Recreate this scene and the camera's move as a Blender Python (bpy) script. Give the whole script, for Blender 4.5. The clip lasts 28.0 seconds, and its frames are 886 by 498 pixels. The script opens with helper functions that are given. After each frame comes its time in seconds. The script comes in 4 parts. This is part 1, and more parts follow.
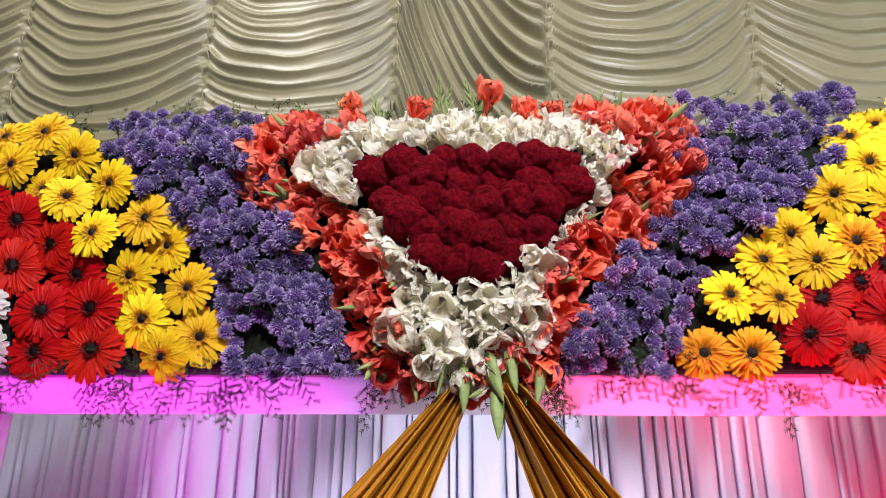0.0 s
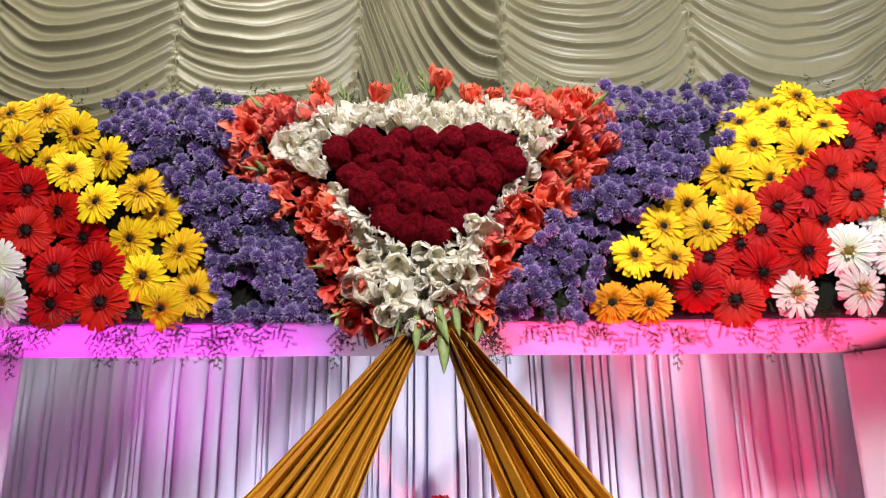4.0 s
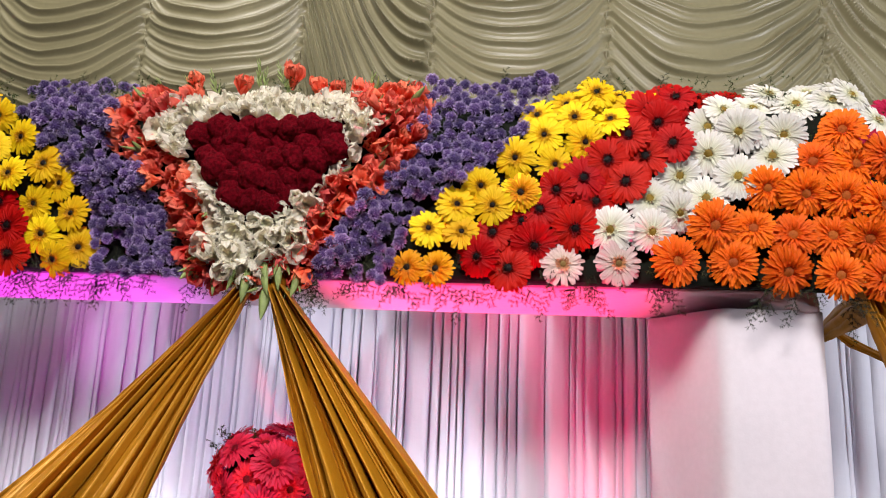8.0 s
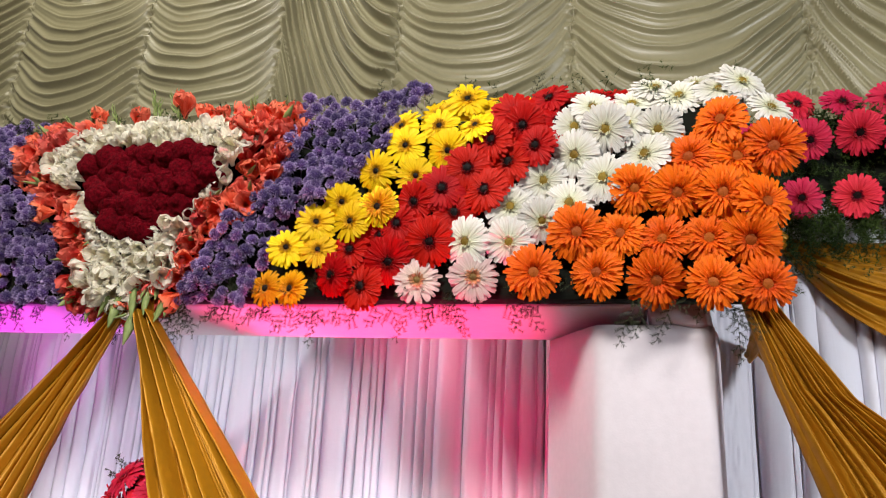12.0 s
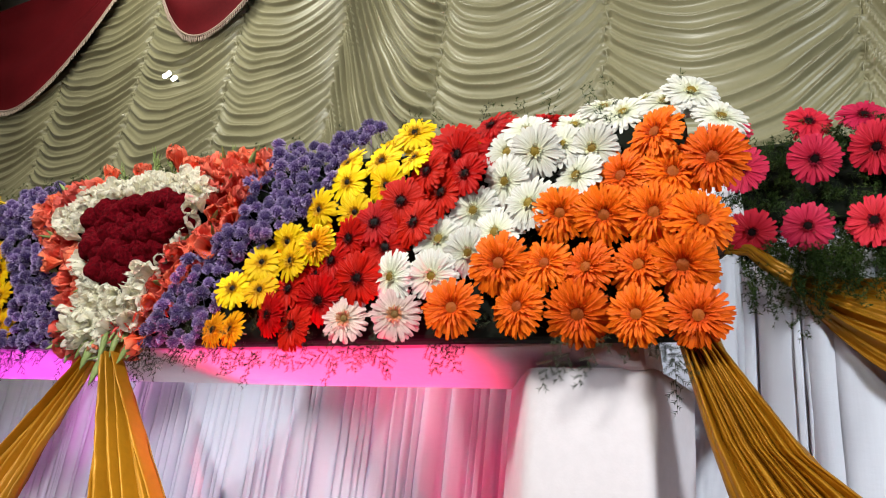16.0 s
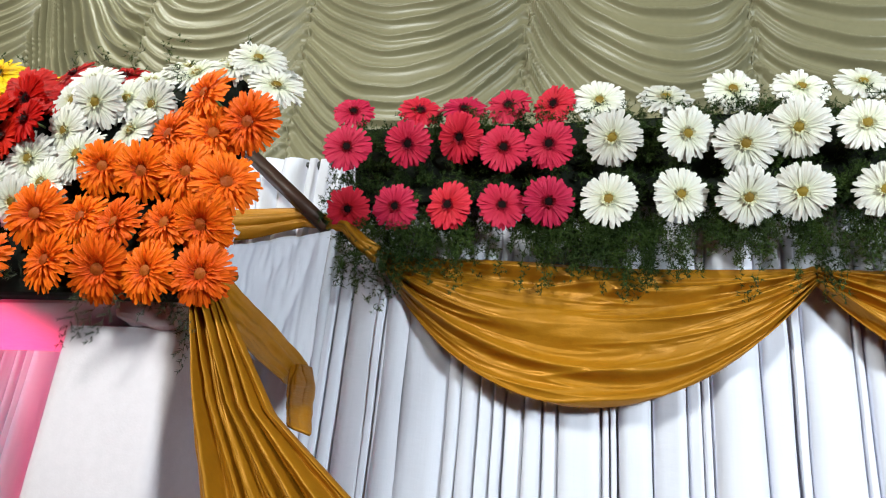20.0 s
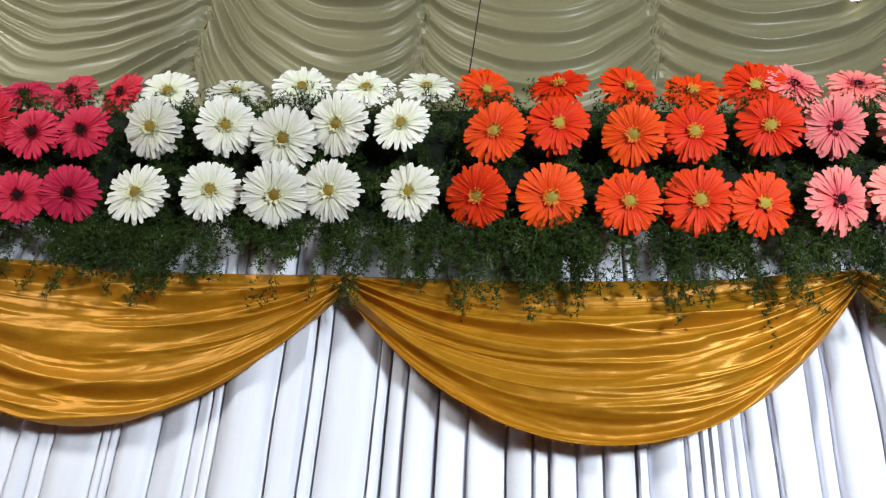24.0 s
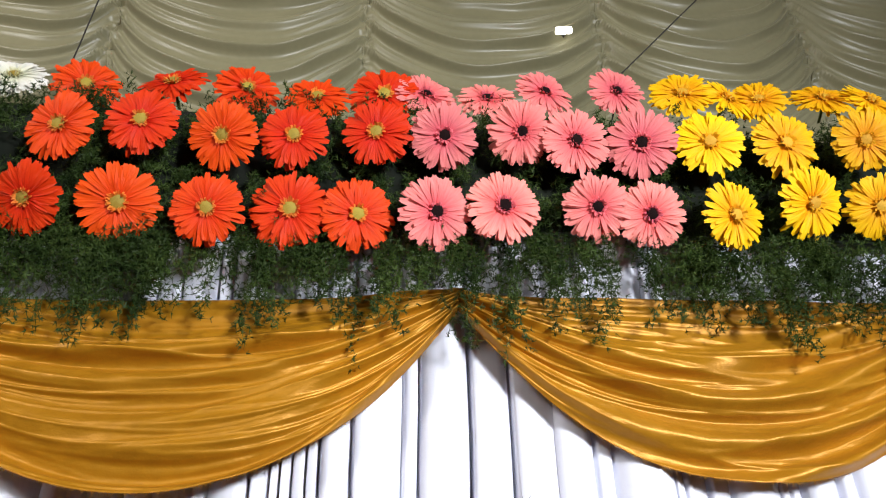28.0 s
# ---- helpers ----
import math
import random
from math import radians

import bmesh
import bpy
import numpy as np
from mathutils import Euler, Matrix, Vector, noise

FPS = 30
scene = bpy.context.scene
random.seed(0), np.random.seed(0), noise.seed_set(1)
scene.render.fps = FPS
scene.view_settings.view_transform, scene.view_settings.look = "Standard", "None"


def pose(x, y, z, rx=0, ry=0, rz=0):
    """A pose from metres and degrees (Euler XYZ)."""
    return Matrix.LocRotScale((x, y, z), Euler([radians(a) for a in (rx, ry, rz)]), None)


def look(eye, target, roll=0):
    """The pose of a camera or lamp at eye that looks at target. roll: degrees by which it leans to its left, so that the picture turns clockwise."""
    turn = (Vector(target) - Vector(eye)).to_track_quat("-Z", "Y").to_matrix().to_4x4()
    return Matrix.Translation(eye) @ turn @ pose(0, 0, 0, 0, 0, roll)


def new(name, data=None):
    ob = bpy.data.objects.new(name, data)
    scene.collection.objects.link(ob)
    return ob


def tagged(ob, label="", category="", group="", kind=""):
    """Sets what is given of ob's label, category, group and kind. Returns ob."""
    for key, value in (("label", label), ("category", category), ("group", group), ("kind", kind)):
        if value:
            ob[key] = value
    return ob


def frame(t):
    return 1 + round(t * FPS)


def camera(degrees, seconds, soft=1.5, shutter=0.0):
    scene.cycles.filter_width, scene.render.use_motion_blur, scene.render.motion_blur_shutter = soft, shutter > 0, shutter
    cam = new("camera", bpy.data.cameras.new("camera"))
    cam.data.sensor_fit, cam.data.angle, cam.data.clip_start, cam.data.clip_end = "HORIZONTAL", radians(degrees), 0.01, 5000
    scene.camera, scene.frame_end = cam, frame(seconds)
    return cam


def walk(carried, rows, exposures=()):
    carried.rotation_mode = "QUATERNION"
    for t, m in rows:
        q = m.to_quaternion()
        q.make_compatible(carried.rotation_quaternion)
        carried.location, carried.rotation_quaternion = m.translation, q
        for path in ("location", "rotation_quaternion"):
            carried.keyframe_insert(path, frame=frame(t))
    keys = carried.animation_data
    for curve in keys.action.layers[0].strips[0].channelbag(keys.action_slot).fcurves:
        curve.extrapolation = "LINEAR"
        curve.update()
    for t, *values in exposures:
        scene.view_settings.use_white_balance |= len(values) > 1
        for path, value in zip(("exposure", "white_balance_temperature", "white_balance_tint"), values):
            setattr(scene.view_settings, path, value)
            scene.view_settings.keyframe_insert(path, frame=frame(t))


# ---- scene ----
cam = camera(62.98, 28.0, soft=1.0)
PATH = [
    (0, (0.126, -0.046, 1.781), (-0.003, 1.825, 2.475), 0.64),
    (0.5, (0.123, -0.050, 1.790), (0.002, 1.831, 2.460), 0.28),
    (1, (0.131, -0.051, 1.788), (0.039, 1.828, 2.466), 0.25),
    (1.5, (0.139, -0.059, 1.790), (0.040, 1.821, 2.465), -0.00),
    (2, (0.141, -0.075, 1.788), (0.056, 1.811, 2.449), -0.09),
    (2.5, (0.145, -0.103, 1.787), (0.064, 1.788, 2.432), 0.05),
    (4.5, (0.166, -0.356, 1.708), (0.162, 1.567, 2.258), 0.16),
    (5, (0.186, -0.410, 1.694), (0.226, 1.509, 2.254), 1.28),
    (5.5, (0.335, -0.467, 1.697), (0.262, 1.461, 2.226), 2.98),
    (6, (0.447, -0.495, 1.701), (0.371, 1.440, 2.203), 2.29),
    (6.5, (0.464, -0.461, 1.702), (0.418, 1.477, 2.193), 2.19),
    (7, (0.485, -0.422, 1.674), (0.464, 1.511, 2.185), 2.12),
    (7.5, (0.598, -0.477, 1.700), (0.452, 1.468, 2.146), 2.37),
    (8, (0.778, -0.552, 1.690), (0.551, 1.383, 2.139), 2.79),
    (8.5, (0.808, -0.566, 1.694), (0.607, 1.376, 2.127), 2.16),
    (9, (0.768, -0.552, 1.696), (0.648, 1.397, 2.129), 1.59),
    (9.5, (0.873, -0.571, 1.694), (0.676, 1.373, 2.117), 1.88),
    (10, (1.094, -0.613, 1.705), (0.778, 1.317, 2.126), 2.30),
    (10.5, (1.189, -0.608, 1.707), (0.849, 1.317, 2.129), 1.75),
    (11, (1.243, -0.538, 1.719), (0.734, 1.344, 2.163), 2.83),
    (11.5, (1.280, -0.418, 1.702), (0.796, 1.455, 2.209), 2.83),
    (13.5, (1.682, -0.165, 1.655), (0.822, 1.531, 2.276), 6.72),
    (14, (1.689, -0.070, 1.658), (0.821, 1.614, 2.299), 7.07),
    (14.5, (1.747, -0.031, 1.664), (0.895, 1.665, 2.298), 6.74),
    (15, (1.799, -0.039, 1.676), (0.830, 1.579, 2.342), 6.36),
    (15.5, (1.788, -0.046, 1.678), (0.835, 1.574, 2.361), 6.49),
    (16, (1.794, -0.043, 1.673), (0.868, 1.582, 2.380), 6.81),
    (16.5, (1.803, -0.039, 1.675), (0.885, 1.595, 2.375), 6.76),
    (17, (1.845, -0.008, 1.671), (0.949, 1.649, 2.340), 7.38),
    (17.5, (1.931, 0.015, 1.669), (1.161, 1.717, 2.384), 6.31),
    (18, (2.026, 0.021, 1.663), (1.351, 1.762, 2.381), 5.85),
    (18.5, (2.109, 0.032, 1.661), (1.591, 1.833, 2.361), 5.14),
    (19, (2.146, 0.028, 1.654), (1.584, 1.816, 2.351), 4.72),
    (19.5, (2.199, 0.064, 1.649), (1.643, 1.849, 2.359), 3.92),
    (20, (2.293, 0.161, 1.672), (1.811, 1.956, 2.410), 5.47),
    (20.5, (2.388, 0.254, 1.689), (1.938, 2.051, 2.442), 5.81),
    (21, (2.550, 0.312, 1.672), (2.156, 2.115, 2.444), 5.59),
    (21.5, (2.718, 0.359, 1.678), (2.364, 2.150, 2.495), 6.69),
    (22, (2.821, 0.382, 1.704), (2.551, 2.190, 2.515), 5.37),
    (22.5, (2.881, 0.379, 1.702), (2.661, 2.185, 2.531), 3.31),
    (24.5, (3.012, 0.501, 1.708), (2.882, 2.295, 2.583), 3.47),
    (25, (3.035, 0.583, 1.710), (2.964, 2.372, 2.602), 2.93),
    (25.5, (3.129, 0.615, 1.709), (3.061, 2.389, 2.629), 3.03),
    (26, (3.239, 0.619, 1.738), (3.162, 2.397, 2.650), 1.78),
    (26.5, (3.326, 0.619, 1.731), (3.313, 2.342, 2.745), 0.78),
    (27, (3.402, 0.624, 1.728), (3.457, 2.346, 2.744), 0.15),
    (27.5, (3.452, 0.608, 1.729), (3.586, 2.322, 2.752), -0.95),
    (28, (3.490, 0.599, 1.739), (3.693, 2.329, 2.721), -1.59),
]
walk(cam, [(t, look(eye, target, roll)) for t, eye, target, roll in PATH],
     [(0.0, 0.30, 6000, 17), (3.0, 0.28, 6100, 17), (5.0, 0.20, 6300, 15), (8.0, -0.05, 6500, 16), (11.0, -0.11, 6650, 14), (14.0, 0.02, 6520, 7), (18.0, 0.07, 6400, 4), (21.0, 0.02, 6200, 1), (22.2, -0.20, 6200, 1), (26.0, -0.15, 6550, 9), (28.0, -0.10, 6580, 10)])

# ---- world and light ----
world = bpy.data.worlds.new("hall_air")
scene.world = world
world.use_nodes = True
world.node_tree.nodes["Background"].inputs[0].default_value = (0.80, 0.84, 0.80, 1)
world.node_tree.nodes["Background"].inputs[1].default_value = 0.19


def area_lamp(name, eye, target, size, watts, colour, spread=180):
    data = bpy.data.lights.new(name, "AREA")
    data.spread = radians(spread)
    data.shape, data.size, data.energy, data.color = "DISK", size, watts, colour
    ob = new(name, data)
    ob.matrix_world = look(eye, target)
    return ob


def spot_lamp(name, eye, target, angle, watts, colour, blend=0.8):
    data = bpy.data.lights.new(name, "SPOT")
    data.spot_size, data.spot_blend, data.energy, data.color = radians(angle), blend, watts, colour
    data.shadow_soft_size = 0.03
    ob = new(name, data)
    ob.matrix_world = look(eye, target)
    return ob


area_lamp("hall_flood_lamp", (5.2, -1.8, 2.5), (3.7, 1.7, 1.9), 0.7, 72, (0.90, 0.94, 1.0), 90)
area_lamp("hall_flood_lamp", (0.6, -1.3, 3.95), (0.6, 1.3, 2.2), 0.8, 132, (1.0, 0.97, 0.93))
# Unseen fill light, added to brighten the left part of the drape.
area_lamp("drape_fill_lamp", (-1.4, 0.5, 5.4), (-1.0, 2.2, 2.8), 0.6, 66, (1.0, 0.97, 0.86))
ROSE, MAGENTA = (1.0, 0.024, 0.16), (0.82, 0.015, 0.66)
spot_lamp("led_wash_lamp", (0.80, 1.30, 0.85), (0.70, 1.345, 2.0), 48, 195, ROSE, 0.6)
spot_lamp("led_wash_lamp", (0.98, 1.56, 0.7), (0.98, 1.76, 1.76), 22, 95, ROSE, 0.6)
spot_lamp("led_wash_lamp", (-0.72, 1.38, 0.90), (-0.58, 1.41, 2.0), 48, 115, MAGENTA)
spot_lamp("led_wash_lamp", (0.05, 1.62, 0.3), (0.12, 1.78, 1.7), 56, 40, (0.36, 0.26, 1.0))
spot_lamp("stage_spot_lamp", (-1.35, -0.1, 1.3), (0.25, 1.76, 1.36), 37, 120, (0.92, 0.94, 1.0), 0.35)
spot_lamp("stage_spot_lamp", (1.55, -0.1, 1.3), (-0.05, 1.76, 1.36), 37, 100, (0.90, 0.94, 1.0), 0.35)
spot_lamp("led_wash_lamp", (0.06, 0.85, 0.3), (0.07, 1.5, 1.46), 13, 150, (1.0, 0.11, 0.16), 0.4)


# ---- materials ----
def principled(name, rough=0.6, sheen=0.0, spec=0.3):
    m = bpy.data.materials.new(name)
    m.use_nodes = True
    b = m.node_tree.nodes["Principled BSDF"]
    b.inputs["Roughness"].default_value = rough
    b.inputs["Specular IOR Level"].default_value = spec
    b.inputs["Sheen Weight"].default_value = sheen
    return m, m.node_tree, b


def mixed(tree, fac, a, b, blend="MIX"):
    n = tree.nodes.new("ShaderNodeMix")
    n.data_type, n.blend_type = "RGBA", blend
    for socket, value in ((n.inputs[0], fac), (n.inputs[6], a), (n.inputs[7], b)):
        if isinstance(value, (int, float)):
            socket.default_value = value
        elif isinstance(value, tuple):
            socket.default_value = (*value, 1)
        else:
            tree.links.new(value, socket)
    return n.outputs[2]


def ramp(tree, fac, low, high):
    n = tree.nodes.new("ShaderNodeMapRange")
    n.inputs[1].default_value, n.inputs[2].default_value = low, high
    tree.links.new(fac, n.inputs[0])
    return n.outputs[0]


def grain(tree, scale, detail=3.0, coord="Object", stretch=(1, 1, 1)):
    c = tree.nodes.new("ShaderNodeTexCoord")
    mp = tree.nodes.new("ShaderNodeMapping")
    mp.inputs["Scale"].default_value = stretch
    n = tree.nodes.new("ShaderNodeTexNoise")
    n.inputs["Scale"].default_value, n.inputs["Detail"].default_value = scale, detail
    tree.links.new(c.outputs[coord], mp.inputs[0])
    tree.links.new(mp.outputs[0], n.inputs["Vector"])
    return n.outputs[0]


def bump(tree, b, height, strength, distance):
    n = tree.nodes.new("ShaderNodeBump")
    n.inputs["Strength"].default_value, n.inputs["Distance"].default_value = strength, distance
    tree.links.new(height, n.inputs["Height"])
    tree.links.new(n.outputs[0], b.inputs["Normal"])


def cloth(name, colour, rough, sheen, coarse=3.0, wear=0.12, relief=0.15, spec=0.3, stretch=(1, 1, 1), metal=0.0, crinkle=0.0):
    m, tree, b = principled(name, rough, sheen, spec)
    dark = tuple(c * (1 - wear * 2) for c in colour)
    light = tuple(min(1, c * (1 + wear)) for c in colour)
    big = ramp(tree, grain(tree, coarse, 4), 0.3, 0.7)
    small = ramp(tree, grain(tree, 60, 5, stretch=stretch), 0.35, 0.65)
    base = mixed(tree, big, dark, light)
    base = mixed(tree, 0.25, base, mixed(tree, small, dark, light))
    tree.links.new(base, b.inputs["Base Color"])
    b.inputs["Metallic"].default_value = metal
    bump(tree, b, grain(tree, 220, 4, stretch=stretch), relief, 0.002)
    if crinkle:
        n = tree.nodes.new("ShaderNodeBump")
        n.inputs["Strength"].default_value, n.inputs["Distance"].default_value = crinkle, 0.006
        tree.links.new(grain(tree, 30, 5, stretch=(0.6, 1, 1.6)), n.inputs["Height"])
        tree.links.new(n.outputs[0], b.inputs["Normal"].links[0].from_node.inputs["Normal"])
    return m


def petal(name, tip, base, reach=(0.25, 0.75), rough=0.5, vary=0.12, coat=0.0, thinness=0.17, shift=0.006, veins=9.0):
    """Petals whose pigment, and for the asters also shade, changes from the heart of the flower outwards."""
    m, tree, b = principled(name, rough, coat, 0.15)
    c = tree.nodes.new("ShaderNodeTexCoord")
    ln = tree.nodes.new("ShaderNodeVectorMath")
    ln.operation = "LENGTH"
    tree.links.new(c.outputs["Object"], ln.inputs[0])
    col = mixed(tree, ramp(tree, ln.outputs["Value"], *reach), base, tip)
    info = tree.nodes.new("ShaderNodeObjectInfo")
    hsv = tree.nodes.new("ShaderNodeHueSaturation")
    rng = tree.nodes.new("ShaderNodeMapRange")
    rng.inputs[3].default_value, rng.inputs[4].default_value = 1 - vary, 1 + vary
    tree.links.new(info.outputs["Random"], rng.inputs[0])
    tree.links.new(rng.outputs[0], hsv.inputs["Value"])
    hue = tree.nodes.new("ShaderNodeMapRange")
    hue.inputs[3].default_value, hue.inputs[4].default_value = 0.5 - shift, 0.5 + shift
    tree.links.new(info.outputs["Random"], hue.inputs[0])
    tree.links.new(hue.outputs[0], hsv.inputs["Hue"])
    tree.links.new(col, hsv.inputs["Color"])
    sep = tree.nodes.new("ShaderNodeSeparateXYZ")
    tree.links.new(c.outputs["Object"], sep.inputs[0])
    turn = tree.nodes.new("ShaderNodeMath")
    turn.operation = "ARCTAN2"
    tree.links.new(sep.outputs[1], turn.inputs[0])
    tree.links.new(sep.outputs[0], turn.inputs[1])
    polar = tree.nodes.new("ShaderNodeCombineXYZ")
    tree.links.new(turn.outputs[0], polar.inputs[0])
    tree.links.new(ln.outputs["Value"], polar.inputs[1])
    stretch = tree.nodes.new("ShaderNodeMapping")
    stretch.inputs["Scale"].default_value = (veins, 1.3, 1)
    tree.links.new(polar.outputs[0], stretch.inputs[0])
    streak = tree.nodes.new("ShaderNodeTexNoise")
    streak.inputs["Scale"].default_value, streak.inputs["Detail"].default_value = 1.0, 4.0
    tree.links.new(stretch.outputs[0], streak.inputs["Vector"])
    vein = ramp(tree, streak.outputs[0], 0.32, 0.62)
    deep = mixed(tree, 1.0, hsv.outputs[0], (0.90, 0.84, 0.80), "MULTIPLY")
    col = mixed(tree, vein, deep, hsv.outputs[0])
    tree.links.new(col, b.inputs["Base Color"])
    thin = tree.nodes.new("ShaderNodeBsdfTranslucent")
    tree.links.new(col, thin.inputs[0])
    mix = tree.nodes.new("ShaderNodeMixShader")
    mix.inputs[0].default_value = thinness
    tree.links.new(b.outputs[0], mix.inputs[1])
    tree.links.new(thin.outputs[0], mix.inputs[2])
    tree.links.new(mix.outputs[0], tree.nodes["Material Output"].inputs[0])
    bump(tree, b, streak.outputs[0], 0.22, 0.05)
    return m


def leafy(name, a, c, rough=0.5):
    m, tree, b = principled(name, rough, 0.0, 0.12)
    geo = tree.nodes.new("ShaderNodeNewGeometry")
    col = mixed(tree, geo.outputs["Random Per Island"], a, c)
    tree.links.new(mixed(tree, ramp(tree, grain(tree, 12, 3), 0.3, 0.7), tuple(v * 0.6 for v in a), col), b.inputs["Base Color"])
    return m


satin = cloth("cream_satin", (0.232, 0.212, 0.120), 0.37, 0.10, wear=0.08, relief=0.03, spec=0.42, crinkle=0.10)
white_cloth = cloth("white_curtain_cloth", (0.71, 0.72, 0.80), 0.6, 0.1, wear=0.04, spec=0.4, stretch=(1, 1, 0.1), crinkle=0.12)
wrap_cloth = cloth("white_wrapping_cloth", (0.75, 0.70, 0.74), 0.7, 0.05, wear=0.05)
gold_cloth = cloth("gold_satin", (0.40, 0.175, 0.008), 0.44, 0.0, wear=0.12, relief=0.2, spec=0.3, crinkle=0.35, metal=0.28)
maroon_cloth = cloth("maroon_velvet", (0.10, 0.004, 0.007), 0.75, 0.0, wear=0.15, spec=0.1)
fringe_mat = cloth("pale_fringe", (0.40, 0.30, 0.24), 0.7, 0.1)
wood_mat = cloth("dark_wood", (0.045, 0.02, 0.012), 0.5, 0.0, wear=0.3, stretch=(0.1, 1, 1))
rope_mat = cloth("dark_rope", (0.03, 0.027, 0.022), 0.9, 0.0)
carpet_mat = cloth("red_carpet", (0.20, 0.02, 0.02), 0.9, 0.3, wear=0.2)
hall_mat = cloth("hall_wall_cloth", (0.50, 0.47, 0.40), 0.8, 0.1)
metal_mat, _t, _b = principled("black_metal", 0.4, 0.0, 0.5)
_b.inputs["Base Color"].default_value = (0.02, 0.02, 0.022, 1)
# Emission that stands in for bright glints on the drape.
glow_mat, _t, _b = principled("glint_glow", 0.3)
_b.inputs["Base Color"].default_value = (0.9, 0.9, 0.9, 1)
_b.inputs["Emission Color"].default_value = (1, 0.98, 0.94, 1)
_b.inputs["Emission Strength"].default_value = 6.0
fern_mat = leafy("asparagus_fern", (0.020, 0.042, 0.009), (0.080, 0.120, 0.026))
sprig_mat = leafy("dark_fern_sprigs", (0.018, 0.026, 0.012), (0.055, 0.060, 0.028))
# Near-black colour stands in for the shade between packed blooms.
gap_shade_mat = cloth("gap_shade_foam", (0.006, 0.009, 0.004), 0.95, 0.0, wear=0.3)
stem_mat = cloth("green_stem", (0.24, 0.31, 0.10), 0.5, 0.0)

KINDS = {
    "yellow": (petal("yellow_petals", (0.92, 0.64, 0.008), (0.90, 0.52, 0.006), (0.2, 0.6), shift=0.012), petal("yellow_florets", (0.75, 0.42, 0.01), (0.35, 0.14, 0.01), (0.1, 0.35)), petal("brown_disc", (0.03, 0.014, 0.006), (0.015, 0.008, 0.005))),
    "gold": (petal("amber_petals", (0.85, 0.40, 0.006), (0.75, 0.22, 0.004)), petal("amber_florets", (0.7, 0.3, 0.01), (0.5, 0.16, 0.01), (0.1, 0.35)), petal("brown_disc", (0.04, 0.016, 0.006), (0.02, 0.01, 0.005))),
    "red": (petal("red_petals", (0.54, 0.008, 0.004), (0.38, 0.004, 0.003), (0.2, 0.6), vary=0.10, shift=0.002), petal("red_florets", (0.20, 0.004, 0.004), (0.05, 0.002, 0.002), (0.1, 0.35)), petal("black_disc", (0.012, 0.005, 0.005), (0.008, 0.004, 0.004))),
    "white": (petal("white_petals", (0.80, 0.80, 0.75), (0.74, 0.76, 0.58)), petal("cream_florets", (0.78, 0.78, 0.62), (0.60, 0.60, 0.24), (0.1, 0.32)), petal("olive_disc", (0.46, 0.33, 0.05), (0.28, 0.19, 0.03))),
    "blush": (petal("blush_petals", (0.80, 0.58, 0.56), (0.80, 0.66, 0.56)), petal("blush_florets", (0.7, 0.4, 0.25), (0.6, 0.25, 0.08), (0.1, 0.35)), petal("tan_disc", (0.40, 0.20, 0.05), (0.25, 0.15, 0.05))),
    "orange": (petal("orange_petals", (0.92, 0.180, 0.007), (0.86, 0.125, 0.005)), petal("orange_florets", (0.75, 0.10, 0.005), (0.5, 0.05, 0.005), (0.1, 0.35)), petal("russet_disc", (0.62, 0.13, 0.012), (0.42, 0.09, 0.012))),
    "hot pink": (petal("hot_pink_petals", (0.64, 0.026, 0.075), (0.52, 0.013, 0.04)), petal("wine_florets", (0.32, 0.008, 0.03), (0.10, 0.003, 0.01), (0.1, 0.35)), petal("dark_disc", (0.016, 0.005, 0.006), (0.010, 0.004, 0.004), rough=0.9)),
    "scarlet": (petal("scarlet_petals", (0.77, 0.062, 0.006), (0.69, 0.034, 0.005), vary=0.10, shift=0.0045), petal("scarlet_florets", (0.82, 0.13, 0.02), (0.75, 0.34, 0.05), (0.1, 0.35)), petal("olive_yellow_disc", (0.46, 0.31, 0.04), (0.40, 0.30, 0.05))),
    "pink": (petal("pink_petals", (0.88, 0.27, 0.245), (0.80, 0.12, 0.14)), petal("rose_florets", (0.86, 0.20, 0.23), (0.60, 0.05, 0.10), (0.1, 0.30)), petal("wine_disc", (0.020, 0.005, 0.005), (0.012, 0.004, 0.004), rough=0.9)),
    "crimson": (petal("crimson_petals", (0.90, 0.045, 0.11), (0.74, 0.02, 0.05), vary=0.25), petal("crimson_florets", (0.70, 0.02, 0.05), (0.4, 0.01, 0.02), (0.1, 0.35)), petal("crimson_disc", (0.35, 0.008, 0.015), (0.2, 0.006, 0.01))),
    "amber": (petal("golden_petals", (0.92, 0.54, 0.008), (0.86, 0.38, 0.006), shift=0.010), petal("golden_florets", (0.86, 0.48, 0.012), (0.82, 0.40, 0.02), (0.1, 0.35)), petal("golden_disc", (0.75, 0.45, 0.04), (0.7, 0.4, 0.04))),
}
# The dark inner violet includes the shade deep inside the fluffy heads.
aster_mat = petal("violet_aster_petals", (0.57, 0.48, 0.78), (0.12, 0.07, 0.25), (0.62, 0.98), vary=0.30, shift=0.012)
coral_mat = petal("coral_gladiolus_petals", (0.95, 0.22, 0.15), (0.80, 0.060, 0.036), (0.25, 0.85), vary=0.22, thinness=0.34, shift=0.012, veins=5.0)
ivory_mat = petal("ivory_gladiolus_petals", (0.98, 0.97, 0.86), (0.90, 0.92, 0.64), (0.10, 0.5), vary=0.05, thinness=0.48, veins=5.0)
comb_mat, _t, _b = principled("maroon_cockscomb", 0.9, 0.0, 0.05)
_n = ramp(_t, grain(_t, 5, 6), 0.3, 0.7)
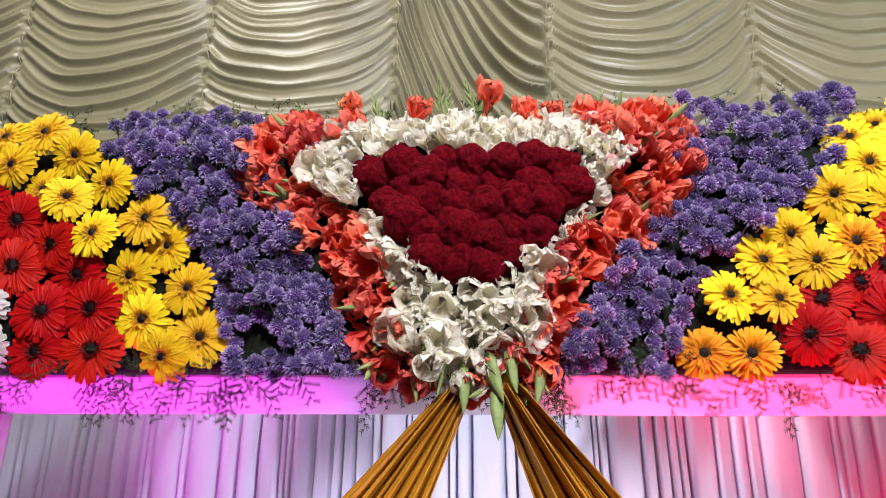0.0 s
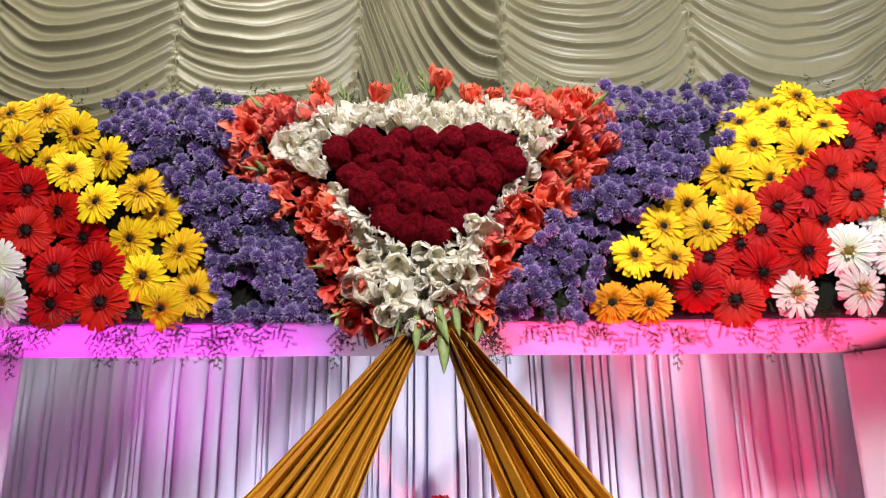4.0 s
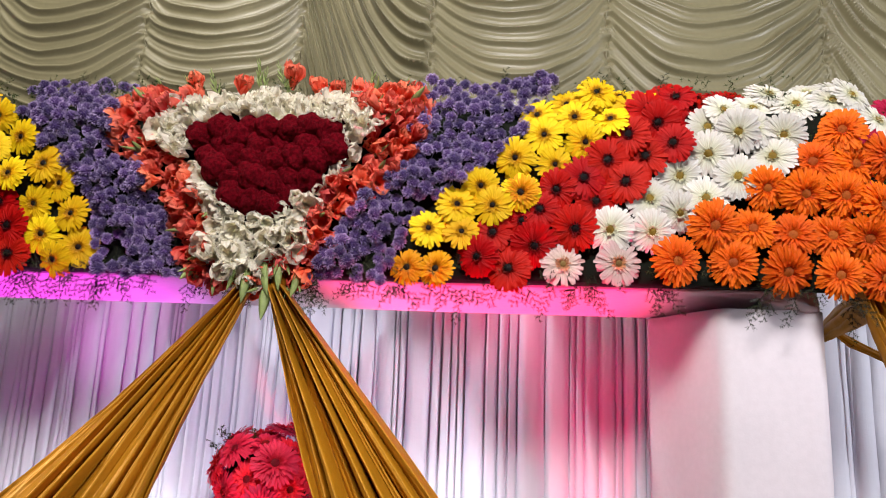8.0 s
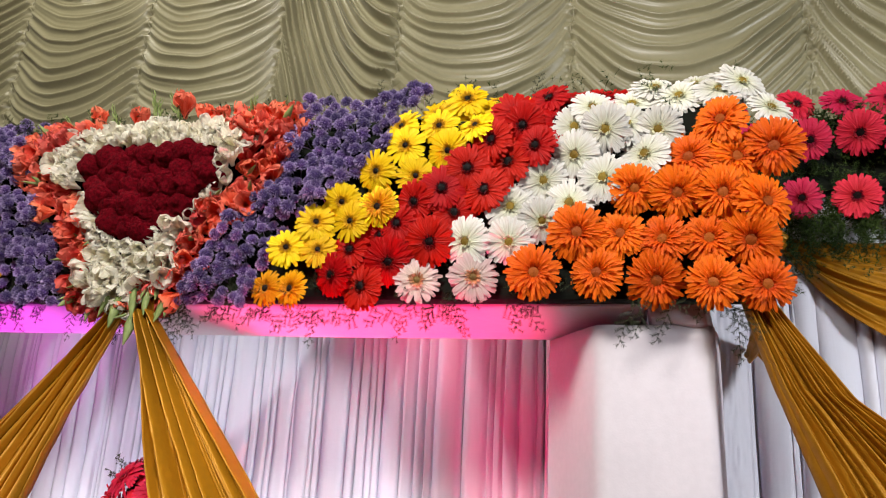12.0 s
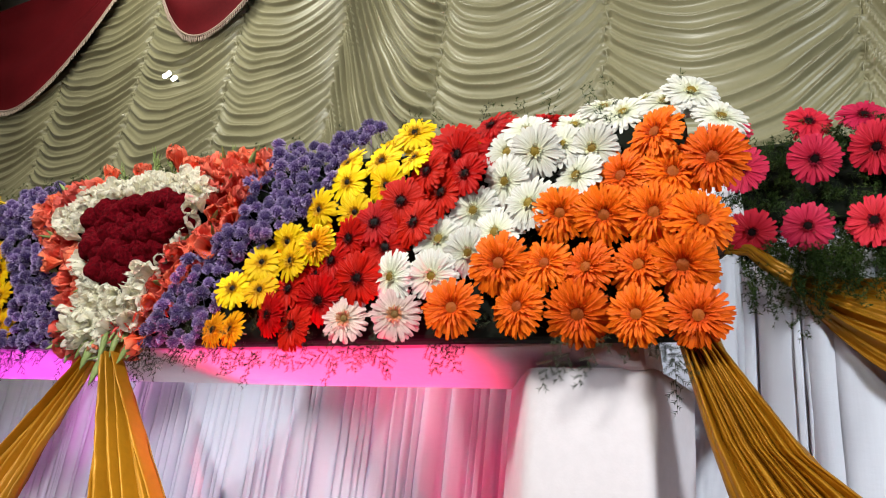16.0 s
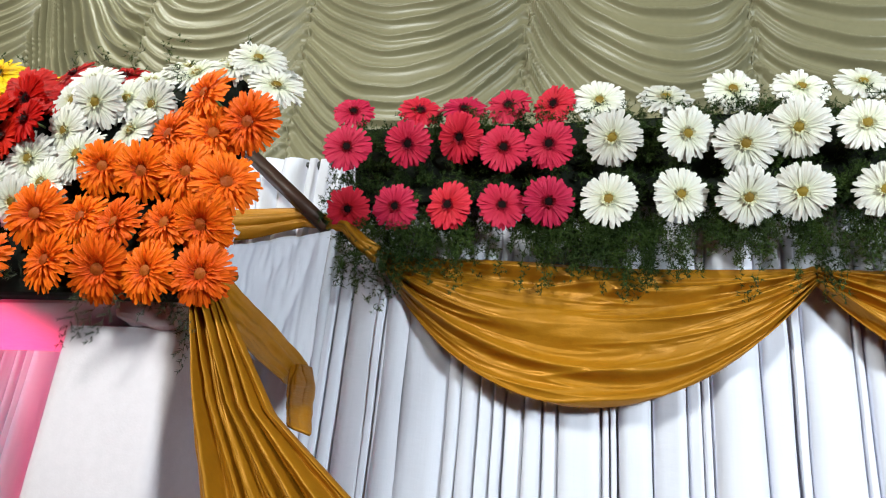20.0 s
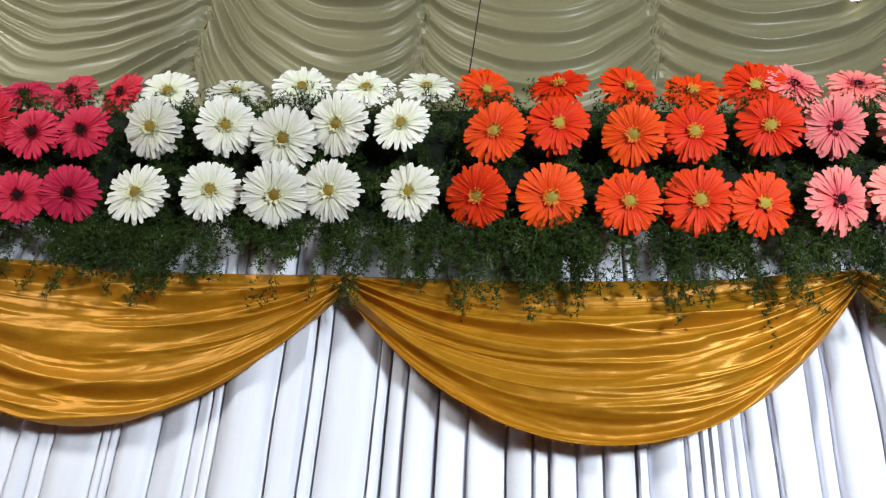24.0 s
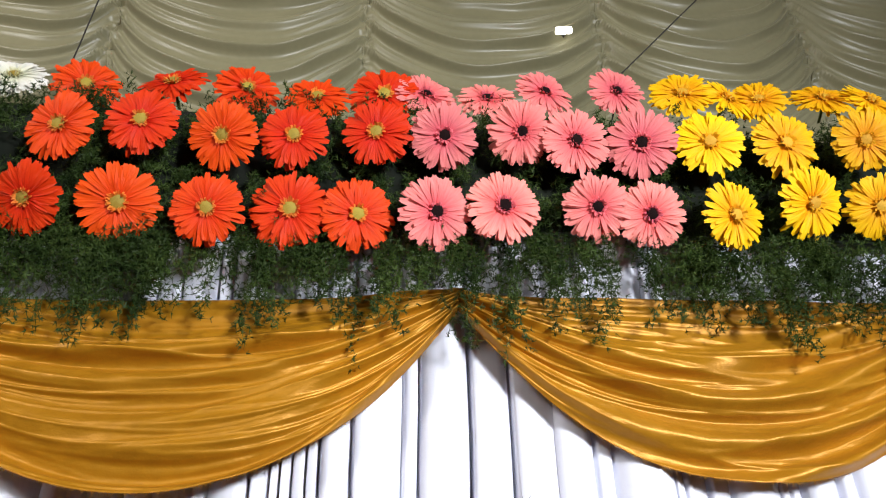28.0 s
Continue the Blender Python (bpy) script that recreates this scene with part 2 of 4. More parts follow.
_t.links.new(mixed(_t, _n, (0.06, 0.001, 0.003), (0.215, 0.003, 0.011)), _b.inputs["Base Color"])
bump(_t, _b, grain(_t, 22, 6), 0.6, 0.06)


# ---- mesh helpers ----
rnd = random.Random(7)


def mesh_of(name, verts, faces, smooth=True):
    me = bpy.data.meshes.new(name)
    me.from_pydata([tuple(v) for v in verts], [], faces)
    me.validate()
    if smooth:
        me.polygons.foreach_set("use_smooth", [True] * len(me.polygons))
    return me


def put(name, me, material, parent=None, label="", m=None):
    if not me.materials:
        me.materials.append(material)
    ob = new(name, me)
    if parent is not None:
        ob.parent = parent
    if m is not None:
        ob.matrix_local = m
    return tagged(ob, label)


def sheet(name, nu, nv, place, thick=0.0):
    """A grid of nu x nv cells; place(u, v) gives each point."""
    verts = [place(i / nu, j / nv) for j in range(nv + 1) for i in range(nu + 1)]
    w = nu + 1
    faces = [(j * w + i, j * w + i + 1, (j + 1) * w + i + 1, (j + 1) * w + i) for j in range(nv) for i in range(nu)]
    return mesh_of(name, verts, faces)


def thicken(ob, depth):
    mod = ob.modifiers.new("thickness", "SOLIDIFY")
    mod.thickness, mod.offset = depth, 0.0


def block(name, lo, hi, bevel=0.008, cuts=0, wobble=0.0):
    bm = bmesh.new()
    bmesh.ops.create_cube(bm, size=1.0)
    size = [b - a for a, b in zip(lo, hi)]
    bmesh.ops.scale(bm, vec=size, verts=bm.verts)
    bmesh.ops.translate(bm, vec=[(a + b) / 2 for a, b in zip(lo, hi)], verts=bm.verts)
    if bevel:
        bmesh.ops.bevel(bm, geom=list(bm.edges), offset=bevel, segments=2, affect="EDGES", profile=0.5)
    if cuts:
        bmesh.ops.subdivide_edges(bm, edges=list(bm.edges), cuts=cuts, use_grid_fill=True)
    if wobble:
        for v in bm.verts:
            v.co += noise.noise_vector(v.co * 9) * wobble
    me = bpy.data.meshes.new(name)
    bm.to_mesh(me)
    bm.free()
    me.polygons.foreach_set("use_smooth", [True] * len(me.polygons))
    return me


def tube(name, points, radius, sides=8, flat=1.0):
    """A round bar or rope along points."""
    verts, faces = [], []
    pts = [Vector(p) for p in points]
    for k, p in enumerate(pts):
        d = (pts[min(k + 1, len(pts) - 1)] - pts[max(k - 1, 0)]).normalized()
        side = d.cross(Vector((0.1, 0.9, 0.35))).normalized()
        over = side.cross(d)
        r = radius[k] if isinstance(radius, (list, tuple)) else radius
        for s in range(sides):
            a = 2 * math.pi * s / sides
            verts.append(p + side * math.cos(a) * r + over * math.sin(a) * r * flat)
    for k in range(len(pts) - 1):
        for s in range(sides):
            a, b = k * sides + s, k * sides + (s + 1) % sides
            faces.append((a, b, b + sides, a + sides))
    faces.append(tuple(range(sides))[::-1])
    faces.append(tuple(len(verts) - sides + s for s in range(sides)))
    return mesh_of(name, verts, faces)


def joined(name, pieces):
    """One mesh from several (verts, faces) pairs of numpy arrays with three or four corners."""
    verts, faces, at = [], [], 0
    for v, f in pieces:
        verts.append(v)
        faces.append(f + at)
        at += len(v)
    return mesh_of(name, np.concatenate(verts).tolist(), np.concatenate(faces).tolist(), smooth=False)


# ---- the hall ----
def floor_and_shell():
    tagged(put("floor", block("floor", (-7, -6, -0.12), (9, 3.0, 0.0), 0), carpet_mat), "dark red carpet over the hall floor", "floor", kind="structure")
    tagged(put("ceiling", block("ceiling", (-7, -6, 6.0), (9, 3.0, 6.12), 0), hall_mat), "pale cloth ceiling of the hall", "ceiling", kind="structure")
    tagged(put("wall_south", block("wall", (-7, -6.12, 0), (9, -6, 6), 0), hall_mat), "plain pale wall behind the camera", "wall", kind="structure")
    tagged(put("wall_west", block("wall", (-7.12, -6, 0), (-7, 3, 6), 0), hall_mat), "plain pale side wall", "wall", kind="structure")
    tagged(put("wall_east", block("wall", (9, -6, 0), (9.12, 3, 6), 0), hall_mat), "plain pale side wall", "wall", kind="structure")
    tagged(put("wall_north", block("wall", (-7, 2.6, 0), (9, 2.72, 6), 0), hall_mat), "plain wall behind the ruched drape", "wall", kind="structure")


SEAMS = (-4.05, -3.25, -2.48, -1.72, -0.96, -0.22, 0.35, 1.10, 1.96, 2.71, 3.46, 4.22, 4.93, 5.7)
DRAPE_Y = 2.28


def crest(s, seed, sharp=0.08):
    """Smooth hollows between narrow crests, a little uneven."""
    k = math.floor(s)
    f = s - k
    n = noise.noise(Vector((k * 3.7, seed * 5.1, 0.3)))
    c = 0.5 + 0.25 * noise.noise(Vector((k * 1.9, seed * 2.3, 7.7)))
    w = sharp if f > c else 0.17
    return (0.75 + 0.6 * n) * math.exp(-((f - c) / w) ** 2)


def drape_panel(index, x0, x1, fan):
    lo, hi = 2.3, 4.7
    seed = index * 1.37
    right = 1.0 if index in (7, 9) else 0.0
    gap = 0.095 if fan else 0.068 if index < 8 else 0.092

    def place(u, v):
        x, z = x0 + (x1 - x0) * u, lo + (hi - lo) * v
        uu = min(1, max(0, u + 0.25 * noise.noise(Vector((seed, z * 1.3, 2.0))) * u * (1 - u)))
        if fan:
            s = z - 0.95 * (1 - uu) ** 2.2 + 0.10 * uu
            amp = 0.066
        else:
            sag = (0.20 if index < 8 else 0.25) + 0.03 * math.sin(seed * 4)
            s = z + sag * (4 * uu * (1 - uu)) ** (0.75 if index < 8 else 0.62) + 0.05 * math.sin(seed * 9) * (uu - 0.5) - 0.06 * right * (1 - uu) ** 3
            if index == 8:
                s -= 0.42 * (1 - uu) ** 2
            amp = 0.030 if index < 8 else 0.042
        s += 0.05 * noise.noise(Vector((x * 1.9, z * 2.0, seed))) + 0.016 * noise.noise(Vector((x * 6.3, z * 4.7, seed + 3)))
        edge = min(1, 26 * min(u, 1 - u)) ** 0.7
        calm = 0.88 + 0.6 * noise.noise(Vector((u * 2.2 + seed, z * 3.1, 5.0)))
        d = calm * crest(s / gap + seed * 3, seed, 0.08 if index < 8 else 0.055) + 0.45 * crest(s / (gap * 0.55) + seed, seed + 9, 0.18) * (0.15 + 0.85 * abs(2 * u - 1) ** 1.5)
        pin = (0.010 * math.sin(z * 71) + 0.006 * math.sin(z * 173)) * (1 - edge)
        bulge = 0.02 * math.sin(math.pi * u)
        return (x + 0.007 * math.sin(z * 37) * (1 - edge), DRAPE_Y - 0.02 - bulge - amp * d * edge - pin, z)

    return sheet("drape_panel", 240 if fan else 150 if right else 84 if index < 8 else 110, 420 if fan else 520 if index < 8 else 640, place)


def ruched_drape():
    thing = tagged(new("ruched_drape"), "cream satin wall drape ruched in rows of swags between vertical seams", "drape", kind="structure")
    for i in range(len(SEAMS) - 1):
        put("panel", drape_panel(i, SEAMS[i], SEAMS[i + 1], i == 5), satin, thing)
    for i, x in enumerate(SEAMS):
        pts = [(x + 0.007 * math.sin(z * 37), DRAPE_Y - 0.020 - 0.010 * math.sin(z * 71) - 0.006 * math.sin(z * 173), 2.3 + 0.02 * k) for k, z in enumerate([2.3 + 0.02 * q for q in range(121)])]
        put("seam", tube("seam", pts, [0.0035 + 0.0015 * math.sin(k * 1.9 + i) for k in range(121)], 6), satin, thing)
    return thing


def pleated_curtain(name, x0, x1, y, z0, z1, seed, material, parent, fine=False):
    r = random.Random(seed)
    x = x0
    rows = []
    while x < x1:
        w = r.choice((0.014, 0.020, 0.028, 0.04, 0.055, 0.075) if fine else (0.018, 0.026, 0.034, 0.045, 0.065, 0.09)) * r.uniform(0.8, 1.2)
        deep = r.uniform(0.022, 0.050) if fine else r.uniform(0.016, 0.040)
        rows.append((x, w, deep))
        x += w
    verts, faces = [], []
    nz = 40
    prof = []
    for x, w, deep in rows:
        g = min(0.0065, w * 0.2)
        swell, lean = r.uniform(0.002, 0.2) * w, r.uniform(-0.14, 0.14) * w
        for f, d in ((0.0, -deep), (g * 0.6, -deep * 0.5), (g, 0.002 - lean), (w * 0.35, swell - lean * 0.4), (w * 0.7, swell * 0.9 + lean * 0.5), (w - g * 0.5, lean)):
            prof.append((x + f, d))
    n = len(prof)
    for k in range(nz + 1):
        z = z0 + (z1 - z0) * k / nz
        for px, d in prof:
            sway = 0.012 * noise.noise(Vector((px * 2.1, z * 1.1, seed))) + 0.004 * noise.noise(Vector((px * 9, z * 3, seed)))
            verts.append((px + sway, y - d - 0.012 * math.sin(px * 7 + seed) - (0.0 if fine else 0.020 * noise.noise(Vector((px * 10, z * 0.6, seed + 5)))) - 0.006 * noise.noise(Vector((px * 14, z * 6, seed))), z))
    for k in range(nz):
        for i in range(n - 1):
            faces.append((k * n + i, k * n + i + 1, (k + 1) * n + i + 1, (k + 1) * n + i))
    return put(name, mesh_of(name, verts, faces), material, parent)


def back_curtains():
    frame_ob = tagged(new("backdrop_curtain"), "white pleated backdrop curtain hung from a pipe", "curtain")
    for k, (a, b) in enumerate(((-2.2, -0.95), (-0.95, 0.3), (0.3, 1.36), (1.36, 1.72), (1.72, 2.6), (2.6, 3.8), (3.8, 5.2))):
        pleated_curtain("curtain_width", a, b + 0.02, 1.76 + 0.004 * (k % 2), 0.01, 2.605 if k < 4 else 2.56, 11 + k, white_cloth, frame_ob, k < 3)
    put("pipe", tube("pipe", [(-2.2, 1.79, 2.59), (1.70, 1.79, 2.59), (1.75, 1.79, 2.545), (5.2, 1.79, 2.545)], 0.014), metal_mat, frame_ob)


# ---- the flower arch ----
def wrapped_column(plan):
    """A four-sided column wrapped in stretched cloth, with soft corners and slack creases near the top."""
    ring = []
    for k, p in enumerate(plan):
        a, c = Vector(plan[k - 1]), Vector(plan[(k + 1) % 4])
        p = Vector(p)
        soft = 0.022
        q0, q1 = p + (a - p).normalized() * soft, p + (c - p).normalized() * soft
        ring += [q0, q0.lerp(p, 0.55).lerp(q1.lerp(p, 0.55), 0.5), q1]
        ring += [q1.lerp(c + (p - c).normalized() * soft, f / 7) for f in range(1, 7)]
    mid = sum(ring, Vector((0, 0))) / len(ring)
    verts, faces, n, rows = [], [], len(ring), 70
    for k in range(rows + 1):
        z = 1.983 * k / rows
        for p in ring:
            d = (p - mid).normalized()
            w = 0.004 * noise.noise(Vector((p.x * 9, p.y * 9, z * 1.5))) + 0.005 * max(0.0, z - 1.5) * (1 - 2 * abs(noise.noise(Vector((p.x * 16, p.y * 16, z * 7)))))
            verts.append((p.x + d.x * w, p.y + d.y * w, z))
    for k in range(rows):
        for i in range(n):
            a, b = k * n + i, k * n + (i + 1) % n
            faces.append((a, b, b + n, a + n))
    faces.append(tuple(rows * n + i for i in range(n)))
    return mesh_of("column", verts, faces)


def arch_frame():
    thing = tagged(new("flower_arch"), "white cloth-wrapped arch frame with a boxed beam on two columns", "arch")
    beam = block("beam", (-1.25, 1.275, 1.985), (1.37, 1.545, 2.44), 0.01, 6, 0.003)
    for v in beam.vertices:
        if v.co.z < 2.02:
            v.co.z += 0.034 * (1.545 - v.co.y) / 0.27
    put("beam", beam, wrap_cloth, thing)
    for a, b in ((1.372, 1.50), (-1.44, -1.252)):
        put("beam_end", block("beam_end", (a, 1.277, 1.985), (b, 1.36, 2.36), 0.012, 8, 0.02), wrap_cloth, thing, "crumpled white cloth round the beam end")
    for plan in (((1.12, 1.543), (1.262, 1.296), (1.508, 1.296), (1.542, 1.543)), ((-1.36, 1.543), (-1.328, 1.296), (-1.082, 1.296), (-0.94, 1.543))):
        put("column", wrapped_column(plan), wrap_cloth, thing)
    put("foam_bed", block("foam_bed", (-1.0, 1.222, 2.022), (1.575, 1.274, 2.475), 0.012, 6, 0.006), gap_shade_mat, thing, "foam bed holding the flowers, near-black for the shade in the gaps")

    # Filler blocks behind the top asters, with the shade of the gaps as colour.
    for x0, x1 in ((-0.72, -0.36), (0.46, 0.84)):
        put("foam_top", block("foam_top", (x0, 1.262, 2.442), (x1, 1.42, 2.515), 0.02, 5, 0.010), gap_shade_mat, thing, "added foam filler on the beam, near-black for the shade between blooms")

    def crumple(u, v):
        y, z = 1.29 + 0.26 * u, 1.99 + 0.47 * v
        n = 1 - 2 * abs(noise.noise(Vector((y * 17, z * 10, 3)))) + 0.7 * (1 - 2 * abs(noise.noise(Vector((y * 38, z * 24, 8)))))
        return (1.374 + 0.035 * n, y + 0.02 * noise.noise(Vector((y * 8, z * 9, 1))), z + 0.02 * noise.noise(Vector((y * 9, z * 5, 6))))

    thicken(put("end_cloth", sheet("end_cloth", 50, 70, crumple), white_cloth, thing, "crumpled white cloth wrapped round the beam end"), 0.002)
    return thing


def gerbera_parts(seed, double=False):
    r = random.Random(seed)

    def ring(n, r0, r1, width, lift, sag, jit, twist):
        """Strap petals with blunt notched tips, each with its own length, droop and sideways bend."""
        verts, faces = [], []
        for i in range(n):
            if r.random() < 0.02:
                continue
            a = 2 * math.pi * (i + r.uniform(-0.34, 0.34)) / n + twist
            length = r1 * r.uniform(1 - jit, 1 + jit * 0.4)
            bend = sag + r.uniform(-0.07, 0.10) + (0.25 if r.random() < 0.05 else 0.0)
            curl, sway = r.uniform(-0.2, 0.2), r.uniform(-0.07, 0.07)
            broad = width * r.uniform(0.8, 1.15)
            base = len(verts)
            for f, wd in ((0.0, 0.62), (0.3, 0.90), (0.68, 1.0), (0.90, 0.86), (1.0, 0.48)):
                for q in (-1, 0, 1):
                    rad = r0 + (length - r0) * (f - (0.035 if f == 1.0 and q == 0 else 0.0))
                    w = broad * wd * q + sway * f * f
                    h = lift * math.sin(f * 1.6) - bend * f * f + (0.009 if q else -0.011) * (1 - 0.5 * f) + curl * broad * wd * q
                    verts.append((rad * math.cos(a) - w * math.sin(a), rad * math.sin(a) + w * math.cos(a), h))
            for k in range(4):
                for q in range(2):
                    p = base + k * 3 + q
                    faces.append((p, p + 1, p + 4, p + 3))
        return verts, faces

    def merged(name, rings):
        verts, faces = [], []
        for v, f in rings:
            at = len(verts)
            verts += v
            faces += [tuple(i + at for i in q) for q in f]
        return mesh_of(name, verts, faces)

    if double == "single":
        rings = [ring(34, 0.14, 1.0, 0.088, 0.05, 0.13, 0.10, 0.0), ring(31, 0.14, 0.96, 0.084, 0.08, 0.10, 0.14, 0.10), ring(24, 0.14, 0.82, 0.074, 0.105, 0.09, 0.16, 0.2)]
    elif double:
        rings = [ring(42, 0.14, 1.0, 0.070, 0.05, 0.15, 0.12, 0.0), ring(38, 0.14, 0.94, 0.066, 0.12, 0.12, 0.18, 0.1), ring(28, 0.13, 0.74, 0.052, 0.21, 0.05, 0.25, 0.3), ring(20, 0.13, 0.52, 0.042, 0.26, 0.02, 0.25, 0.5)]
    else:
        rings = [ring(27, 0.14, 1.0, 0.100, 0.04, 0.15, 0.11, 0.0), ring(25, 0.14, 0.95, 0.094, 0.10, 0.11, 0.16, 0.13), ring(18, 0.14, 0.60, 0.058, 0.13, 0.08, 0.28, 0.3), ring(18, 0.13, 0.40, 0.036, 0.15, 0.05, 0.25, 0.6)]
    rays = merged("petals", rings)
    reach = 0.27 if double == "single" else 0.34
    inner = merged("florets", [ring(26, 0.11, reach, 0.028, 0.13, 0.0, 0.12, 0.1), ring(22, 0.10, reach - 0.06, 0.026, 0.145, -0.02, 0.12, 0.2)])
    verts, faces = [], []
    nr, na = 5, 14
    for i in range(nr + 1):
        f = i / nr
        for k in range(na):
            a = 2 * math.pi * k / na
            rad = (0.125 if double is False else 0.175) * (1 - f) + 0.001
            verts.append((rad * math.cos(a), rad * math.sin(a), 0.08 + 0.045 * math.sin(f * 1.5) + 0.015 * ((i + k) % 2)))
    for i in range(nr):
        for k in range(na):
            a, b = i * na + k, i * na + (k + 1) % na
            faces.append((a, b, b + na, a + na))
    disc = mesh_of("disc", verts, faces)
    stalk = tube("stalk", [(0, 0, 0.06), (0.02, 0.0, -0.2), (0.04, 0.04, -0.45), (0.03, 0.06, -0.8)], [0.10, 0.05, 0.045, 0.045], 6)
    return rays, inner, disc, stalk


BLOOMS = {}


def gerbera(kind, x, y, z, radius, up=0.0, side=0.0, label="", group=""):
    """One flower head facing the hall, tipped up and aside, with its stalk pushed into the bed behind."""
    v = rnd.randrange(5)
    if (kind, v) not in BLOOMS:
        BLOOMS[kind, v] = gerbera_parts(31 * v + 5, "single" if kind in ("scarlet", "pink", "hot pink", "white", "red", "amber") else kind in ("orange", "gold", "crimson"))
    rays, inner, disc, stalk = BLOOMS[kind, v]
    thing = new("gerbera")
    d = Vector((side + rnd.uniform(-0.34, 0.34), -1.0, up + rnd.uniform(-0.28, 0.26))).normalized()
    q = d.to_track_quat("Z", "Y").to_matrix().to_4x4()
    thing.matrix_world = Matrix.Translation((x, y, z)) @ q @ pose(0, 0, 0, 0, 0, rnd.uniform(0, 360)) @ Matrix.Scale(radius, 4)
    mats = KINDS[kind]
    put("petals", rays, mats[0], thing)
    put("inner_crown", inner, mats[1], thing)
    put("disc", disc, mats[2], thing)
    put("stalk", stalk, stem_mat, thing)
    return tagged(thing, label, "flower", group)


# ARCH_FLOWERS: kind, depth, tilt up, places (x, z)
YELLOW_R = [(0.818, 2.396), (0.922, 2.381), (0.747, 2.335), (0.846, 2.32), (0.662, 2.262), (0.604, 2.209), (0.694, 2.207), (0.763, 2.239), (0.536, 2.143), (0.619, 2.137)]
GOLD_R = [(0.486, 2.046), (0.56, 2.041), (0.763, 2.239)]
YELLOW_R_TOP = [(0.877, 2.505), (0.976, 2.49), (0.953, 2.535), (1.047, 2.50)]
RED_R = [(1.028, 2.401), (0.975, 2.33), (1.069, 2.345), (0.917, 2.281), (1.019, 2.273), (0.851, 2.251), (0.947, 2.224), (0.896, 2.15), (0.81, 2.2), (0.769, 2.173), (0.696, 2.14), (0.799, 2.105), (0.66, 2.075), (0.737, 2.047), (1.101, 2.433), (1.134, 2.373)]
RED_R_TOP = [(1.197, 2.496), (1.275, 2.515), (1.155, 2.52)]
WHITE_R = [(1.289, 2.404), (1.403, 2.404), (1.373, 2.346), (1.221, 2.352), (1.151, 2.295), (1.284, 2.287), (1.077, 2.233), (1.21, 2.235), (1.149, 2.199), (0.981, 2.149), (1.079, 2.146)]
BLUSH_R = [(0.868, 2.063), (1.0, 2.067)]
WHITE_R_TOP = [(1.586, 2.527), (1.641, 2.455), (1.451, 2.503), (1.538, 2.509), (1.347, 2.492), (1.39, 2.45)]
ORANGE_R = [(1.136, 2.074), (1.269, 2.077), (1.39, 2.058), (1.501, 2.049), (1.602, 2.047), (1.227, 2.165), (1.319, 2.163), (1.405, 2.145), (1.499, 2.149), (1.578, 2.142), (1.349, 2.259), (1.437, 2.246), (1.528, 2.244), (1.611, 2.221), (1.464, 2.331), (1.56, 2.326), (1.53, 2.408), (1.632, 2.341)]
YELLOW_L = [(-0.822, 2.43), (-0.773, 2.506), (-0.698, 2.452), (-0.749, 2.376), (-0.689, 2.354), (-0.613, 2.386), (-0.62, 2.276), (-0.522, 2.304), (-0.478, 2.254), (-0.543, 2.196), (-0.426, 2.168), (-0.506, 2.112), (-0.395, 2.078), (-0.459, 2.043)]
YELLOW_L_TOP = [(-0.82, 2.555), (-0.885, 2.52), (-0.90, 2.45)]
RED_L = [(-0.783, 2.31), (-0.707, 2.26), (-0.773, 2.216), (-0.649, 2.203), (-0.699, 2.129), (-0.603, 2.132), (-0.699, 2.054), (-0.589, 2.056), (-0.87, 2.36), (-0.86, 2.27)]
WHITE_L = [(-0.80, 2.06), (-0.82, 2.14), (-0.90, 2.20)]
ARCH_BEDS = (
    ("yellow", 1.185, -0.05, 0.055, YELLOW_R), ("gold", 1.185, -0.2, 0.052, GOLD_R), ("yellow", 1.24, 0.5, 0.054, YELLOW_R_TOP),
    ("red", 1.185, -0.1, 0.060, RED_R), ("red", 1.24, 0.5, 0.058, RED_R_TOP),
    ("white", 1.185, -0.1, 0.062, WHITE_R), ("blush", 1.18, -0.25, 0.064, BLUSH_R), ("white", 1.23, 0.4, 0.062, WHITE_R_TOP),
    ("orange", 1.185, -0.15, 0.0640, ORANGE_R),
    ("yellow", 1.185, -0.05, 0.057, YELLOW_L), ("yellow", 1.24, 0.5, 0.057, YELLOW_L_TOP),
    ("red", 1.19, -0.15, 0.060, RED_L), ("white", 1.185, -0.15, 0.060, WHITE_L),
    ("yellow", 1.20, 0.3, 0.054, [(0.80, 2.455), (0.895, 2.45), (0.985, 2.445)]), ("red", 1.20, 0.3, 0.058, [(1.08, 2.475), (1.18, 2.445)]), ("white", 1.20, 0.3, 0.06, [(1.26, 2.465), (1.335, 2.425), (1.22, 2.42)]),
    ("yellow", 1.30, 0.8, 0.054, [(0.93, 2.555), (1.02, 2.55), (1.10, 2.535), (-0.88, 2.58)]),
    ("red", 1.30, 0.8, 0.056, [(1.14, 2.56), (1.22, 2.55), (1.31, 2.54)]),
    ("white", 1.275, 0.65, 0.06, [(1.40, 2.55), (1.49, 2.545), (1.565, 2.55), (1.605, 2.515)]),
)


def arch_gerberas():
    for kind, y, up, radius, places in ARCH_BEDS:
        for x, z in places:
            gerbera(kind, x, y + rnd.uniform(-0.012, 0.012), z, radius * rnd.uniform(0.9, 1.06), up, 0.25 if x > 1.58 else 0.0,
                    f"{kind} gerbera bloom in the flower bank of the arch", f"{kind} gerberas on the arch")


